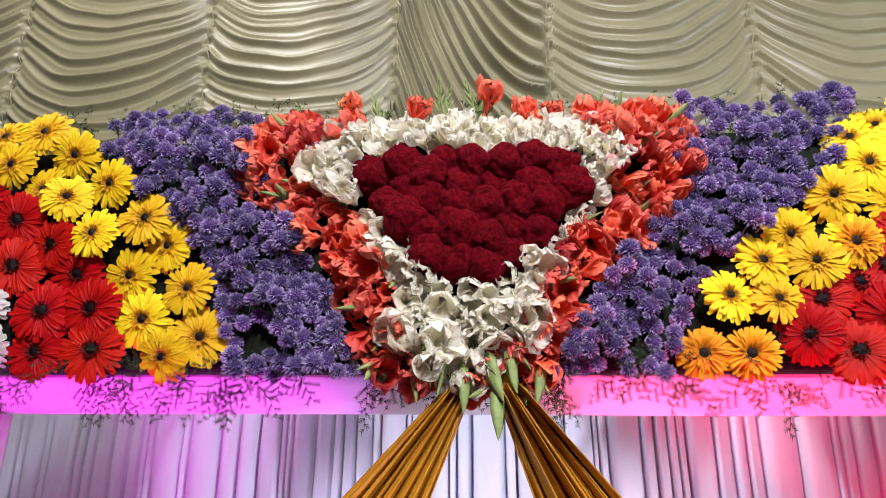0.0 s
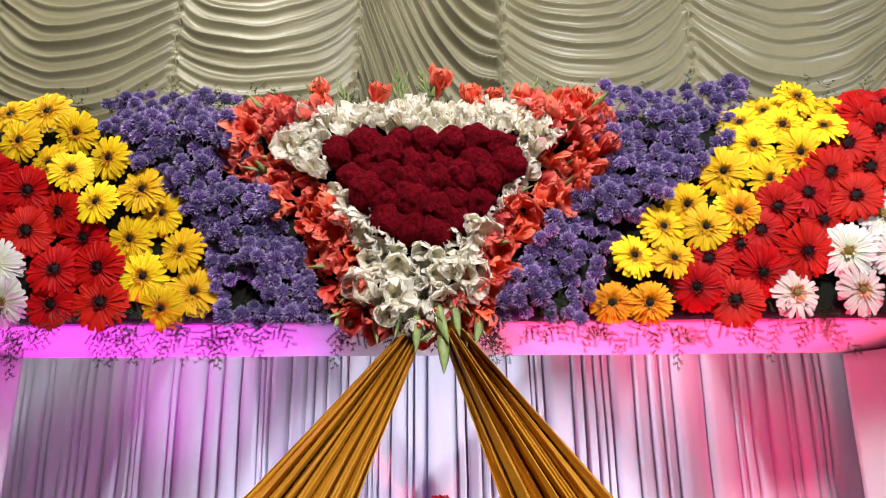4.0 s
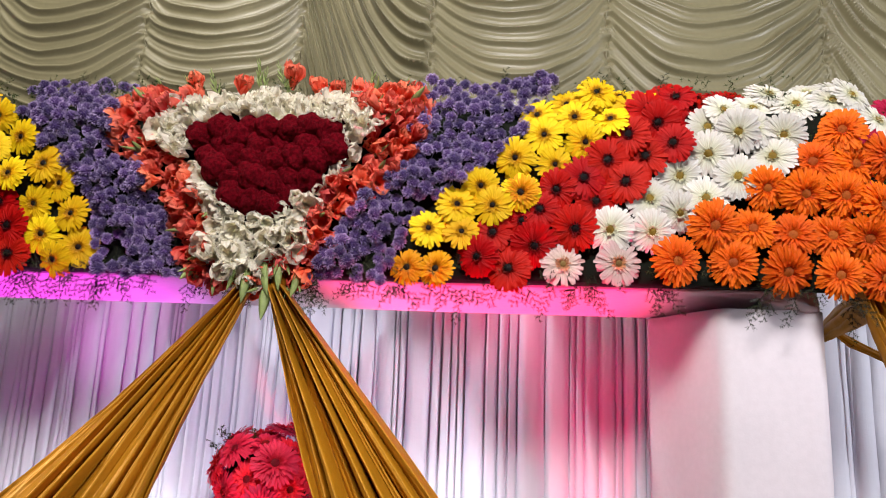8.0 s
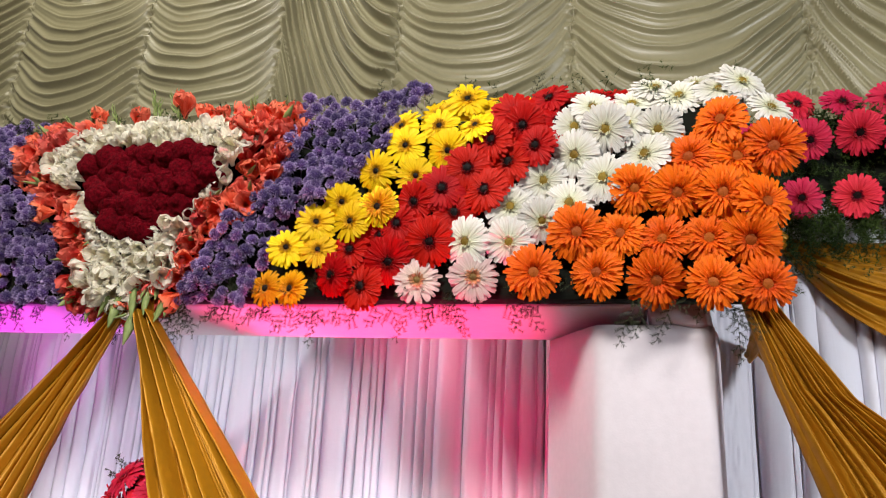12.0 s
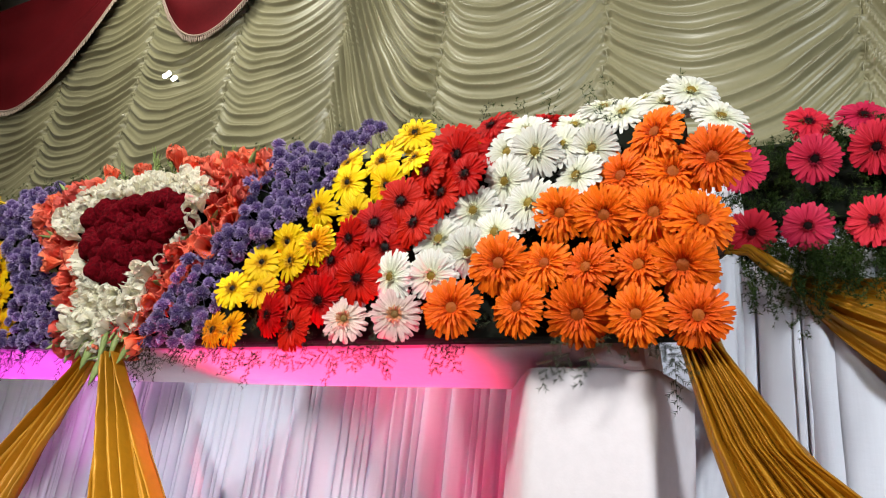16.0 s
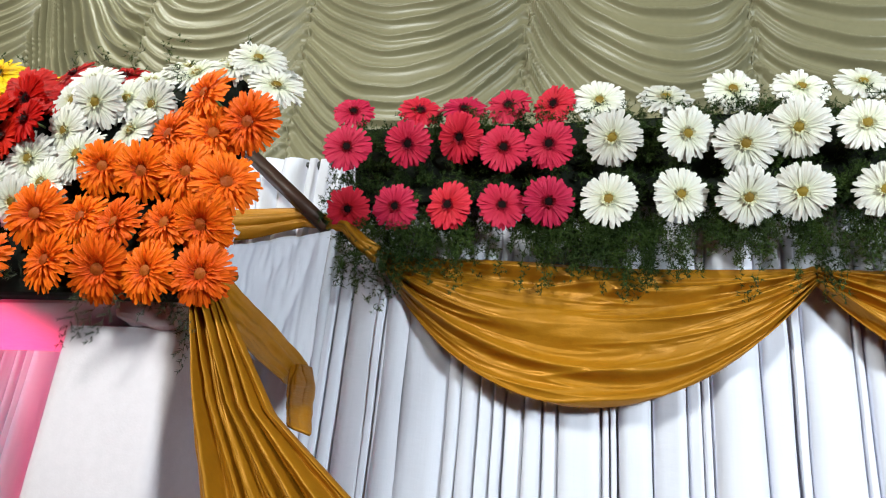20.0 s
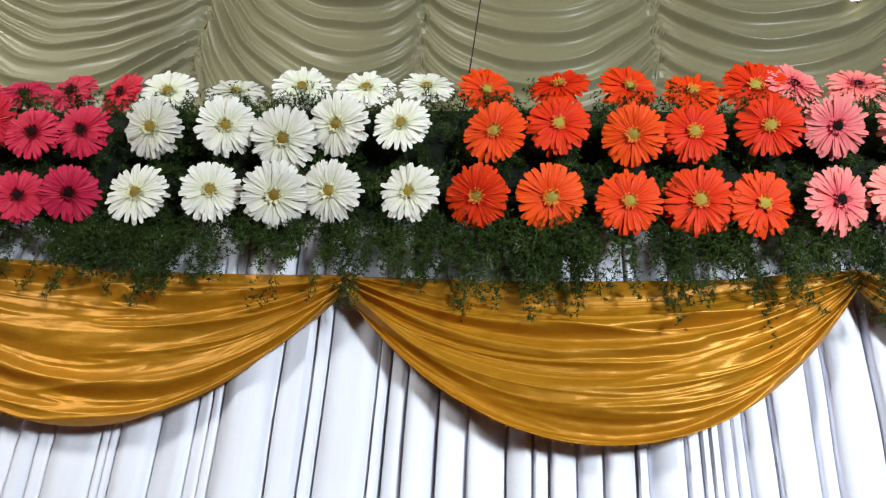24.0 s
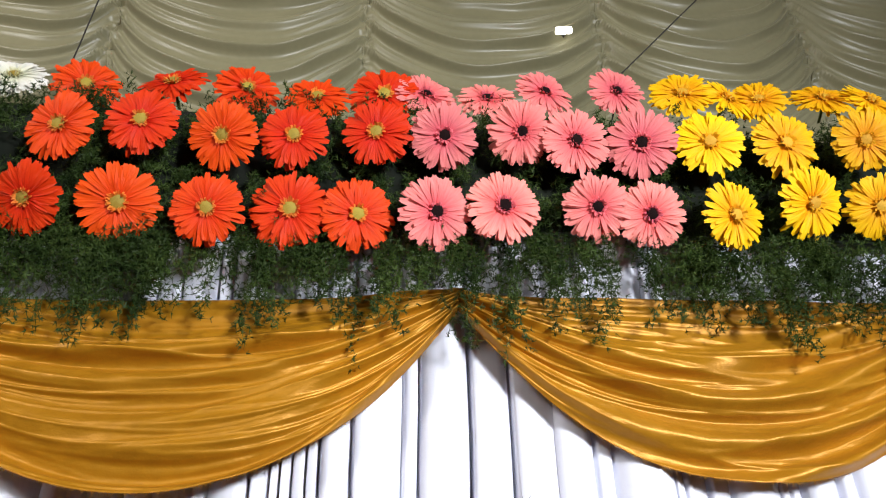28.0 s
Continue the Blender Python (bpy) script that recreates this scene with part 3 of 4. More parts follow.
def between(line, z):
    """x on a broken line of (z, x), falling in z."""
    for (z1, x1), (z0, x0) in zip(line, line[1:]):
        if z >= z0:
            f = (z - z0) / (z1 - z0)
            return x0 + (x1 - x0) * min(1, f)
    return line[-1][1]


def scatter(left, right, z0, z1, gap, count, seed, keep=None):
    r = random.Random(seed)
    found = []
    for _ in range(count * 40):
        if len(found) >= count:
            break
        z = r.uniform(z0, z1)
        a, b = between(left, z), between(right, z)
        x = r.uniform(min(a, b), max(a, b))
        if r.random() > abs(b - a) / 0.40:
            continue
        if keep is not None and not keep(x, z):
            continue
        if all((x - p) ** 2 + (z - q) ** 2 > gap * gap for p, q in found):
            found.append((x, z))
    return found


def aster_mesh(seed):
    """A fluffy head of fine strap petals that stand out all round, uneven in length."""
    r = random.Random(seed)
    verts, faces = [], []
    for k in range(300):
        up = -0.30 + 1.30 * (k + 0.5) / 300
        a = k * 2.39996 + r.uniform(-0.25, 0.25)
        d = Vector((math.cos(a) * math.sqrt(max(0, 1 - up * up)), math.sin(a) * math.sqrt(max(0, 1 - up * up)), up))
        t = d.cross(Vector((r.uniform(-1, 1), r.uniform(-1, 1), r.uniform(-1, 1)))).normalized()
        length = r.uniform(0.80, 1.06) - 0.22 * max(0.0, up - 0.55) + 0.14 * noise.noise(d * 3 + Vector((seed, 0, 0)))
        w = 0.050
        at = len(verts)
        root = d * 0.52
        tip = d * length + t.cross(d) * r.uniform(-0.2, 0.2)
        verts += [root - t * w * 0.5, root + t * w * 0.5, tip * 0.88 + t * w, tip, tip * 0.88 - t * w]
        faces += [(at, at + 1, at + 2, at + 4), (at + 4, at + 2, at + 3)]
    base = len(verts)
    for rad, h in ((0.45, -0.35), (0.60, 0.0), (0.50, 0.36), (0.26, 0.54)):
        verts += [Vector((rad * math.cos(math.pi * k / 5), rad * math.sin(math.pi * k / 5), h)) for k in range(10)]
    verts.append(Vector((0, 0, 0.58)))
    for i in range(3):
        faces += [(base + i * 10 + k, base + i * 10 + (k + 1) % 10, base + i * 10 + 10 + (k + 1) % 10, base + i * 10 + 10 + k) for k in range(10)]
    faces += [(base + 30 + k, base + 30 + (k + 1) % 10, base + 40) for k in range(10)]
    at = len(verts)
    verts += [Vector((0.06, 0, 0.3)), Vector((-0.06, 0, 0.3)), Vector((0.0, 0.1, -3.0)), Vector((0.0, -0.1, -3.0))]
    faces += [(at, at + 1, at + 2), (at, at + 3, at + 1)]
    return mesh_of("aster", verts, faces, smooth=False)


PURPLE_L = ([(2.58, -0.70), (2.45, -0.63), (2.386, -0.56), (2.30, -0.46), (2.25, -0.42), (2.168, -0.365), (2.0, -0.33)], [(2.58, -0.36), (2.44, -0.34), (2.2, -0.19), (2.0, -0.10)])
PURPLE_R = ([(2.58, 0.46), (2.35, 0.48), (2.2, 0.34), (2.0, 0.22)], [(2.58, 0.84), (2.505, 0.815), (2.396, 0.755), (2.335, 0.685), (2.262, 0.60), (2.209, 0.54), (2.143, 0.475), (2.0, 0.42)])


def aster_banks():
    meshes = [aster_mesh(k) for k in range(5)]
    for bank, (a, b) in enumerate((PURPLE_L, PURPLE_R)):
        thing = tagged(new("aster_bank"), "bank of small violet aster blooms between gerberas and gladioli", "flowers")
        for x, z in scatter(a, b, 2.01, 2.585, 0.0225, 300, 40 + bank):
            clump = noise.noise(Vector((x * 15, z * 15, 8.5))) + 0.35 * noise.noise(Vector((x * 40, z * 40, 2.5)))
            if clump < -0.30 - 0.25 * max(0.0, (z - 2.2) / 0.3):
                continue
            y = 1.192 - 0.06 * clump + (max(0, z - 2.46) * 0.7)
            d = Vector((rnd.uniform(-0.6, 0.6), -1, rnd.uniform(-0.25, 0.75) + max(0, z - 2.4) * 4)).normalized()
            m = Matrix.Translation((x, y, z)) @ d.to_track_quat("Z", "Y").to_matrix().to_4x4() @ Matrix.Scale(rnd.uniform(0.0150, 0.0215) + 0.004 * max(0, clump), 4)
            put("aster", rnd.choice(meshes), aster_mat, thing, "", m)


def floret_mesh(seed, ruffle, open_=1.0):
    """A gladiolus floret: a funnel of six broad, overlapping petals with rounded, ruffled rims."""
    r = random.Random(seed)
    verts, faces = [(0.0, 0.0, -1.0)], []
    for k in range(6):
        outer = k % 2
        a0 = 2 * math.pi * k / 6 + r.uniform(-0.16, 0.16)
        wide = (0.46 if outer else 0.56) * r.uniform(0.85, 1.15)
        at = len(verts)
        spread = open_ * r.uniform(0.6, 1.25)
        back = r.uniform(0.1, 1.3) * open_ * (1.3 if outer else 0.9)
        lean, ph, ph2 = r.uniform(-0.2, 0.2), r.uniform(0, 6), r.uniform(0, 6)
        long_ = r.uniform(0.88, 1.10)
        for i in range(14):
            f = 1 - (1 - i / 13) ** 1.5
            flare = max(0.0, f - 0.35) / 0.65
            rad = 0.09 + 0.24 * f + spread * 0.62 * flare ** 1.2 + (0.03 if outer else 0.0)
            h = -0.95 + 1.65 * f * long_ - back * max(0, f - 0.5) ** 2 * 1.6
            half = 0.09 + wide * min(1.0, f / 0.62) ** 1.15
            if f > 0.62:
                half *= max(0.0, 1 - ((f - 0.62) / 0.385) ** 2.6) ** 0.5
            for j in range(13):
                q = math.sin((j / 6 - 1) * 1.45) / math.sin(1.45)
                side = half * q + lean * flare * 0.3
                wav = ruffle * (1.5 * math.sin(f * 9 + q * 3.2 + ph) * abs(q) ** 1.4 + 1.0 * math.sin(q * 6.5 + ph2) * flare ** 2 + 0.75 * math.sin(q * 12 + f * 5 + ph) * flare ** 2 + 0.35 * math.sin(q * 23 + ph2) * flare) * f
                cup = 0.20 * q * q * (1 - 0.5 * flare) - 0.06 * (1 - abs(q)) * flare
                rr = rad - cup * (1 - 0.6 * flare) - wav * 0.5 - 0.10 * q * q * flare
                verts.append((rr * math.cos(a0) - side * math.sin(a0), rr * math.sin(a0) + side * math.cos(a0), h + (0.6 * cup + wav) * (0.4 + flare) - 0.07 * q * q * flare))
        faces += [(0, at + j, at + j + 1) for j in range(12)]
        for i in range(13):
            for j in range(12):
                p = at + i * 13 + j
                faces.append((p, p + 1, p + 14, p + 13))
    return mesh_of("floret", verts, faces)


def pod(verts, faces, at, way, length, width, flat=0.6):
    """A pointed bud of six sides."""
    way = Vector(way).normalized()
    q = way.to_track_quat("Z", "Y").to_matrix()
    base = len(verts)
    rings = ((0.0, 0.35), (0.18, 0.85), (0.42, 1.0), (0.72, 0.66), (0.92, 0.25), (1.0, 0.04))
    for f, w in rings:
        for k in range(6):
            a = math.pi * k / 3
            verts.append(Vector(at) + q @ Vector((width * w * math.cos(a), width * w * flat * math.sin(a) + 0.12 * length * f * f, length * f)))
    for i in range(len(rings) - 1):
        for k in range(6):
            p, n = base + i * 6 + k, base + i * 6 + (k + 1) % 6
            faces.append((p, n, n + 6, p + 6))


def bud_mesh(seed):
    r = random.Random(seed)
    verts, faces = [], []
    pod(verts, faces, (0, 0, -0.6), (r.uniform(-0.2, 0.2), 0.1, 1), 2.3, 0.34)
    pod(verts, faces, (0.05, -0.05, -0.7), (0.35, 0.1, 1), 1.3, 0.27)
    return mesh_of("bud", verts, faces)


def spike_mesh(seed):
    """The tip of a flower spike: buds set left and right, smaller towards the end."""
    r = random.Random(seed)
    verts, faces = [], []
    pod(verts, faces, (0, 0, -1.2), (0, 0, 1), 3.9, 0.09, 1.0)
    for k in range(7):
        side = 1 if k % 2 else -1
        size = 1.5 - 0.15 * k
        pod(verts, faces, (side * 0.05, 0, -0.8 + 0.46 * k), (side * (0.55 - 0.05 * k), r.uniform(-0.3, 0.1), 1), size, 0.15 * size)
    return mesh_of("spike", verts, faces)


HEART_L = [(2.44, -0.12), (2.39, -0.131), (2.344, -0.113), (2.298, -0.079), (2.264, -0.026), (2.22, -0.009), (2.185, 0.03)]
HEART_R = [(2.44, 0.29), (2.42, 0.30), (2.348, 0.304), (2.32, 0.268), (2.271, 0.251), (2.239, 0.199), (2.197, 0.165), (2.185, 0.12)]
IVORY_L = [(2.57, -0.13), (2.50, -0.15), (2.43, -0.225), (2.386, -0.214), (2.326, -0.156), (2.29, -0.112), (2.246, -0.094), (2.20, -0.04), (2.077, -0.046), (2.02, 0.03), (1.985, 0.055)]
IVORY_R = [(2.57, 0.32), (2.50, 0.33), (2.433, 0.38), (2.387, 0.351), (2.34, 0.338), (2.308, 0.294), (2.231, 0.25), (2.168, 0.207), (2.066, 0.199), (2.045, 0.136), (1.985, 0.08)]
CORAL_L = [(2.54, -0.30), (2.467, -0.374), (2.393, -0.371), (2.321, -0.298), (2.241, -0.216), (2.164, -0.148), (2.05, -0.126), (1.98, -0.068)]
CORAL_R = [(2.54, 0.50), (2.515, 0.523), (2.423, 0.534), (2.365, 0.518), (2.287, 0.448), (2.233, 0.373), (2.17, 0.308), (2.078, 0.283), (1.98, 0.22)]


def in_heart(x, z, pad=0.0):
    return 2.175 - pad < z < 2.435 + pad and between(HEART_L, z) - pad < x < between(HEART_R, z) + pad


def in_ivory(x, z):
    return 1.98 < z < 2.57 and between(IVORY_L, z) < x < between(IVORY_R, z)


def bloom_at(name, me, mat, x, y, z, size, way, thing, label=""):
    m = Matrix.Translation((x, y, z)) @ Vector(way).normalized().to_track_quat("Z", "Y").to_matrix().to_4x4() @ pose(0, 0, 0, 0, 0, rnd.uniform(0, 360)) @ Matrix.Scale(size, 4)
    return put(name, me, mat, thing, label, m)


def outward(x, z, pull, loose):
    """Spikes radiate from the heart, and their florets look outwards and to the hall."""
    v = Vector((x - 0.09, 0, z - 2.29))
    v = v.normalized() * pull
    rise = max(0, z - 2.44) * 6
    return Vector((v.x + rnd.uniform(-loose, loose), -1, v.z + 0.1 + rise + rnd.uniform(-loose, loose)))


def gladioli():
    florets = [floret_mesh(k, 0.10, 0.35 + 0.11 * k) for k in range(8)]
    ivory = [floret_mesh(k + 30, 0.09, 0.40 + 0.10 * k) for k in range(8)]
    shut = [floret_mesh(k + 50, 0.04, 0.08) for k in range(3)]
    buds = [bud_mesh(k) for k in range(4)]
    spikes = [spike_mesh(k) for k in range(3)]
    coral_thing = tagged(new("coral_gladioli"), "coral red gladiolus florets massed round the heart", "flowers")
    ivory_thing = tagged(new("white_gladioli"), "white gladiolus florets framing the dark red heart", "flowers")
    both = scatter(CORAL_L, CORAL_R, 1.995, 2.52, 0.030, 290, 71, lambda x, z: not in_ivory(x, z) and not in_heart(x, z, 0.03) and between(CORAL_L, z) + 0.018 < x < between(CORAL_R, z) - 0.018)
    for x, z in both:
        young = rnd.random() < 0.18
        deep = noise.noise(Vector((x * 21, z * 21, 4.0)))
        if deep > 0.42:
            continue
        bloom_at("floret", rnd.choice(shut if young else florets), coral_mat, x, 1.205 + 0.03 * deep + rnd.uniform(-0.02, 0.012) + max(0, z - 2.47) * 0.6, z, rnd.uniform(0.031, 0.046), outward(x, z, 0.75, 0.8), coral_thing)
    for x, z in scatter(IVORY_L, IVORY_R, 1.995, 2.50, 0.028, 290, 73, lambda x, z: not in_heart(x, z, 0.006) and between(IVORY_L, z) + 0.006 < x < between(IVORY_R, z) + 0.004):
        near = in_heart(x, z, 0.035)
        bloom_at("floret", rnd.choice(ivory[:4] if near else ivory), ivory_mat, x, 1.186 + rnd.uniform(-0.024, 0.014) + max(0, z - 2.44) * 0.6, z, rnd.uniform(0.026, 0.034) if near else rnd.uniform(0.031, 0.043), outward(x, z, 0.6, 0.75), ivory_thing)
    for x, z, lean in ((-0.31, 2.52, -0.7), (-0.265, 2.535, -0.4), (-0.225, 2.525, -0.2), (-0.155, 2.581, -0.2), (-0.146, 2.534, -0.3), (-0.017, 2.571, 0.5), (0.126, 2.603, 0.2), (0.20, 2.565, -0.2), (0.225, 2.54, 0.2), (0.255, 2.558, 0.2), (0.323, 2.556, 0.0), (0.345, 2.525, 0.3), (0.392, 2.535, 0.2), (0.415, 2.547, 0.3), (0.475, 2.535, 0.3), (0.50, 2.50, 0.5)):
        bloom_at("floret", rnd.choice(florets[:4]), coral_mat, x, 1.245, z - 0.008, rnd.uniform(0.032, 0.046), (lean, -0.55, 1), coral_thing, "upright coral floret")
    for x, z, lean in ((-0.191, 2.48, -0.6), (-0.172, 2.46, -0.5), (-0.12, 2.485, -0.3), (-0.095, 2.49, -0.3), (-0.039, 2.508, -0.2), (0.007, 2.494, 0.0), (0.05, 2.51, -0.2), (0.069, 2.531, 0.3), (0.11, 2.49, 0.1), (0.153, 2.503, 0.0), (0.175, 2.471, 0.3), (0.297, 2.475, 0.2), (0.26, 2.48, -0.1), (0.35, 2.465, 0.5)):
        bloom_at("floret", rnd.choice(ivory[:5]), ivory_mat, x, 1.232, z - 0.006, rnd.uniform(0.038, 0.050), (lean, -0.7, 1), ivory_thing, "upright white floret")
    leaves = tagged(new("gladiolus_buds"), "green gladiolus bud tips above and below the heart", "flower buds")
    for x, z, lean in ((-0.10, 2.555, -0.3), (-0.165, 2.54, -0.4), (0.026, 2.585, 0.0), (0.04, 2.56, 0.15), (0.095, 2.58, -0.35), (0.11, 2.56, 0.15), (0.237, 2.49, -0.4), (0.265, 2.485, 0.3), (0.34, 2.545, 0.4), (-0.245, 2.535, -0.5), (0.43, 2.53, 0.5)):
        bloom_at("spike", rnd.choice(spikes), stem_mat, x, 1.25, z, 0.024, (lean, -0.3, 1), leaves)
    for x, z, lean, size in ((0.078, 2.005, 0.0, 0.040), (0.126, 2.02, 0.35, 0.040), (0.134, 1.965, 0.0, 0.042), (0.012, 2.045, 0.1, 0.036), (0.158, 2.03, 0.2, 0.034), (-0.009, 2.0, 0.1, 0.028), (0.211, 2.005, -0.2, 0.030), (0.04, 2.01, -0.2, 0.026)):
        bloom_at("bud", rnd.choice(buds), stem_mat, x, 1.178, z, size, (lean, -0.25, -1), leaves)
    for x, z in both[::4]:
        bloom_at("bud", rnd.choice(buds), stem_mat, x + rnd.uniform(-0.02, 0.02), 1.195, z + rnd.uniform(-0.02, 0.02), rnd.uniform(0.018, 0.030), outward(x, z, 1.1, 0.6), leaves)


def comb_mesh(seed):
    """A velvety head, lobed like a cauliflower."""
    bm = bmesh.new()
    bmesh.ops.create_icosphere(bm, subdivisions=5, radius=1.0)
    for v in bm.verts:
        p = v.co.copy()
        n1 = noise.noise(p * 1.6 + Vector((seed * 7, 0, 0)))
        lobe = noise.voronoi(p * 1.9 + Vector((0, seed * 3, 0)))[0][0]
        tuft = noise.voronoi(p * 7.5 + Vector((seed, 0, 4)))[0][0]
        v.co = p * (0.94 + 0.14 * n1 + 0.12 * (1 - lobe * 1.5) + 0.11 * (0.6 - tuft) + 0.04 * noise.noise(p * 30))
    me = bpy.data.meshes.new("cockscomb")
    bm.to_mesh(me)
    bm.free()
    me.polygons.foreach_set("use_smooth", [True] * len(me.polygons))
    return me


def heart():
    thing = tagged(new("cockscomb_heart"), "heart-shaped cluster of velvety maroon cockscomb blooms", "flowers")
    meshes = [comb_mesh(k) for k in range(5)]
    for x, z in scatter(HEART_L, HEART_R, 2.20, 2.415, 0.044, 110, 91, lambda x, z: in_heart(x, z, -0.022)):
        m = Matrix.Translation((x, 1.188 + rnd.uniform(-0.012, 0.012), z)) @ pose(0, 0, 0, rnd.uniform(0, 360), rnd.uniform(0, 360), 0) @ Matrix.Scale(rnd.uniform(0.038, 0.046), 4)
        put("cockscomb", rnd.choice(meshes), comb_mat, thing, "", m)


# ---- asparagus fern ----
def frond(rs, length, droop, needles=130, spread=0.026, needle=0.0095, w=0.0009):
    """Whorls of needles along a branching frond that hangs from the origin towards -y and down."""
    tufts = max(4, needles // 7)
    n = tufts * 7
    f = np.repeat(rs.uniform(0.02, 1.0, tufts), 7)
    stem = np.stack([0.12 * length * np.sin(f * 2.2 + rs.uniform(0, 6)), -length * f * (1 - droop) * 0.5 - 0.02 * f, -length * droop * f ** 1.3 + length * (1 - droop) * 0.25 * f], 1)
    off = np.repeat(rs.normal(0, 1, (tufts, 3)), 7, 0)
    off /= np.linalg.norm(off, axis=1, keepdims=True)
    root = stem + off * np.repeat(rs.uniform(0, 1, (tufts, 1)) ** 0.7, 7, 0) * spread * (1.1 - 0.5 * f[:, None])
    way = off * 0.5 + rs.normal(0, 0.7, (n, 3))
    way /= np.linalg.norm(way, axis=1, keepdims=True)
    size = needle * rs.uniform(0.6, 1.3, (n, 1))
    side = np.cross(way, rs.normal(0, 1, (n, 3)))
    side /= np.linalg.norm(side, axis=1, keepdims=True)
    v = np.stack([root - side * w, root + side * w, root + way * size], 1).reshape(-1, 3)
    tri = np.arange(3 * n).reshape(-1, 3)
    # twigs from the stem to every whorl
    k = slice(0, n, 7)
    s2, r2 = stem[k], root[k]
    t = np.array([0.0006, 0.0006, 0.0])
    tv = np.stack([s2 - t, s2 + t, r2], 1).reshape(-1, 3)
    return np.concatenate([v, tv]), np.concatenate([tri, np.arange(len(tv)).reshape(-1, 3) + 3 * n])


def fern_stuff(name, label, spots, seed, **shape):
    rs = np.random.RandomState(seed)
    pieces = []
    for x, y, z, length, droop, count in spots:
        v, f = frond(rs, length, droop, count, **shape)
        a = rs.uniform(-0.9, 0.9)
        c, s = np.cos(a), np.sin(a)
        v = v @ np.array([[c, s, 0], [-s, c, 0], [0, 0, 1]]) + (x, y, z)
        pieces.append((v, f))
    return tagged(put(name, joined(name, pieces), fern_mat), label, "foliage", kind="stuff")


def sprig(r, root, way, length):
    """One flat feathery sprig: an arching stem, twigs set left and right, and needles along every twig."""
    verts, faces = [], []

    def blade(p, q, w):
        d = (q - p).normalized()
        flat = d.cross(Vector((r.uniform(-0.4, 0.4), 1, r.uniform(-0.4, 0.4)))).normalized() * w
        at = len(verts)
        verts.extend((p - flat, p + flat, q))
        faces.append((at, at + 1, at + 2))

    p, d = Vector(root), Vector(way).normalized()
    step = 0.009
    side = 1
    for k in range(int(length / step)):
        f = k * step / length
        q = p + d * step
        blade(p, q + d * 0.002, 0.0008)
        side = -side
        across = d.cross(Vector((0, 1, 0))).normalized() * side
        twig = (across * 0.8 + d * 0.75 + Vector((0, r.uniform(-0.4, 0.3), 0))).normalized()
        reach = 0.030 * (1 - 0.7 * f) * r.uniform(0.6, 1.2)
        blade(q, q + twig * reach, 0.0006)
        for m in range(max(2, int(reach / 0.004))):
            at = q + twig * 0.004 * (m + 0.5)
            for hand in (-1, 1):
                n = (twig * 0.8 + twig.cross(Vector((0, 1, 0))) * hand * 0.8 + Vector((r.uniform(-0.2, 0.2), r.uniform(-0.5, 0.2), r.uniform(-0.2, 0.2)))).normalized()
                blade(at, at + n * r.uniform(0.006, 0.010), 0.00085)
        p = q
        d = (d + Vector((r.uniform(-0.08, 0.08), r.uniform(-0.05, 0.05), -0.05))).normalized()
    return np.array([tuple(v) for v in verts]), np.array(faces)


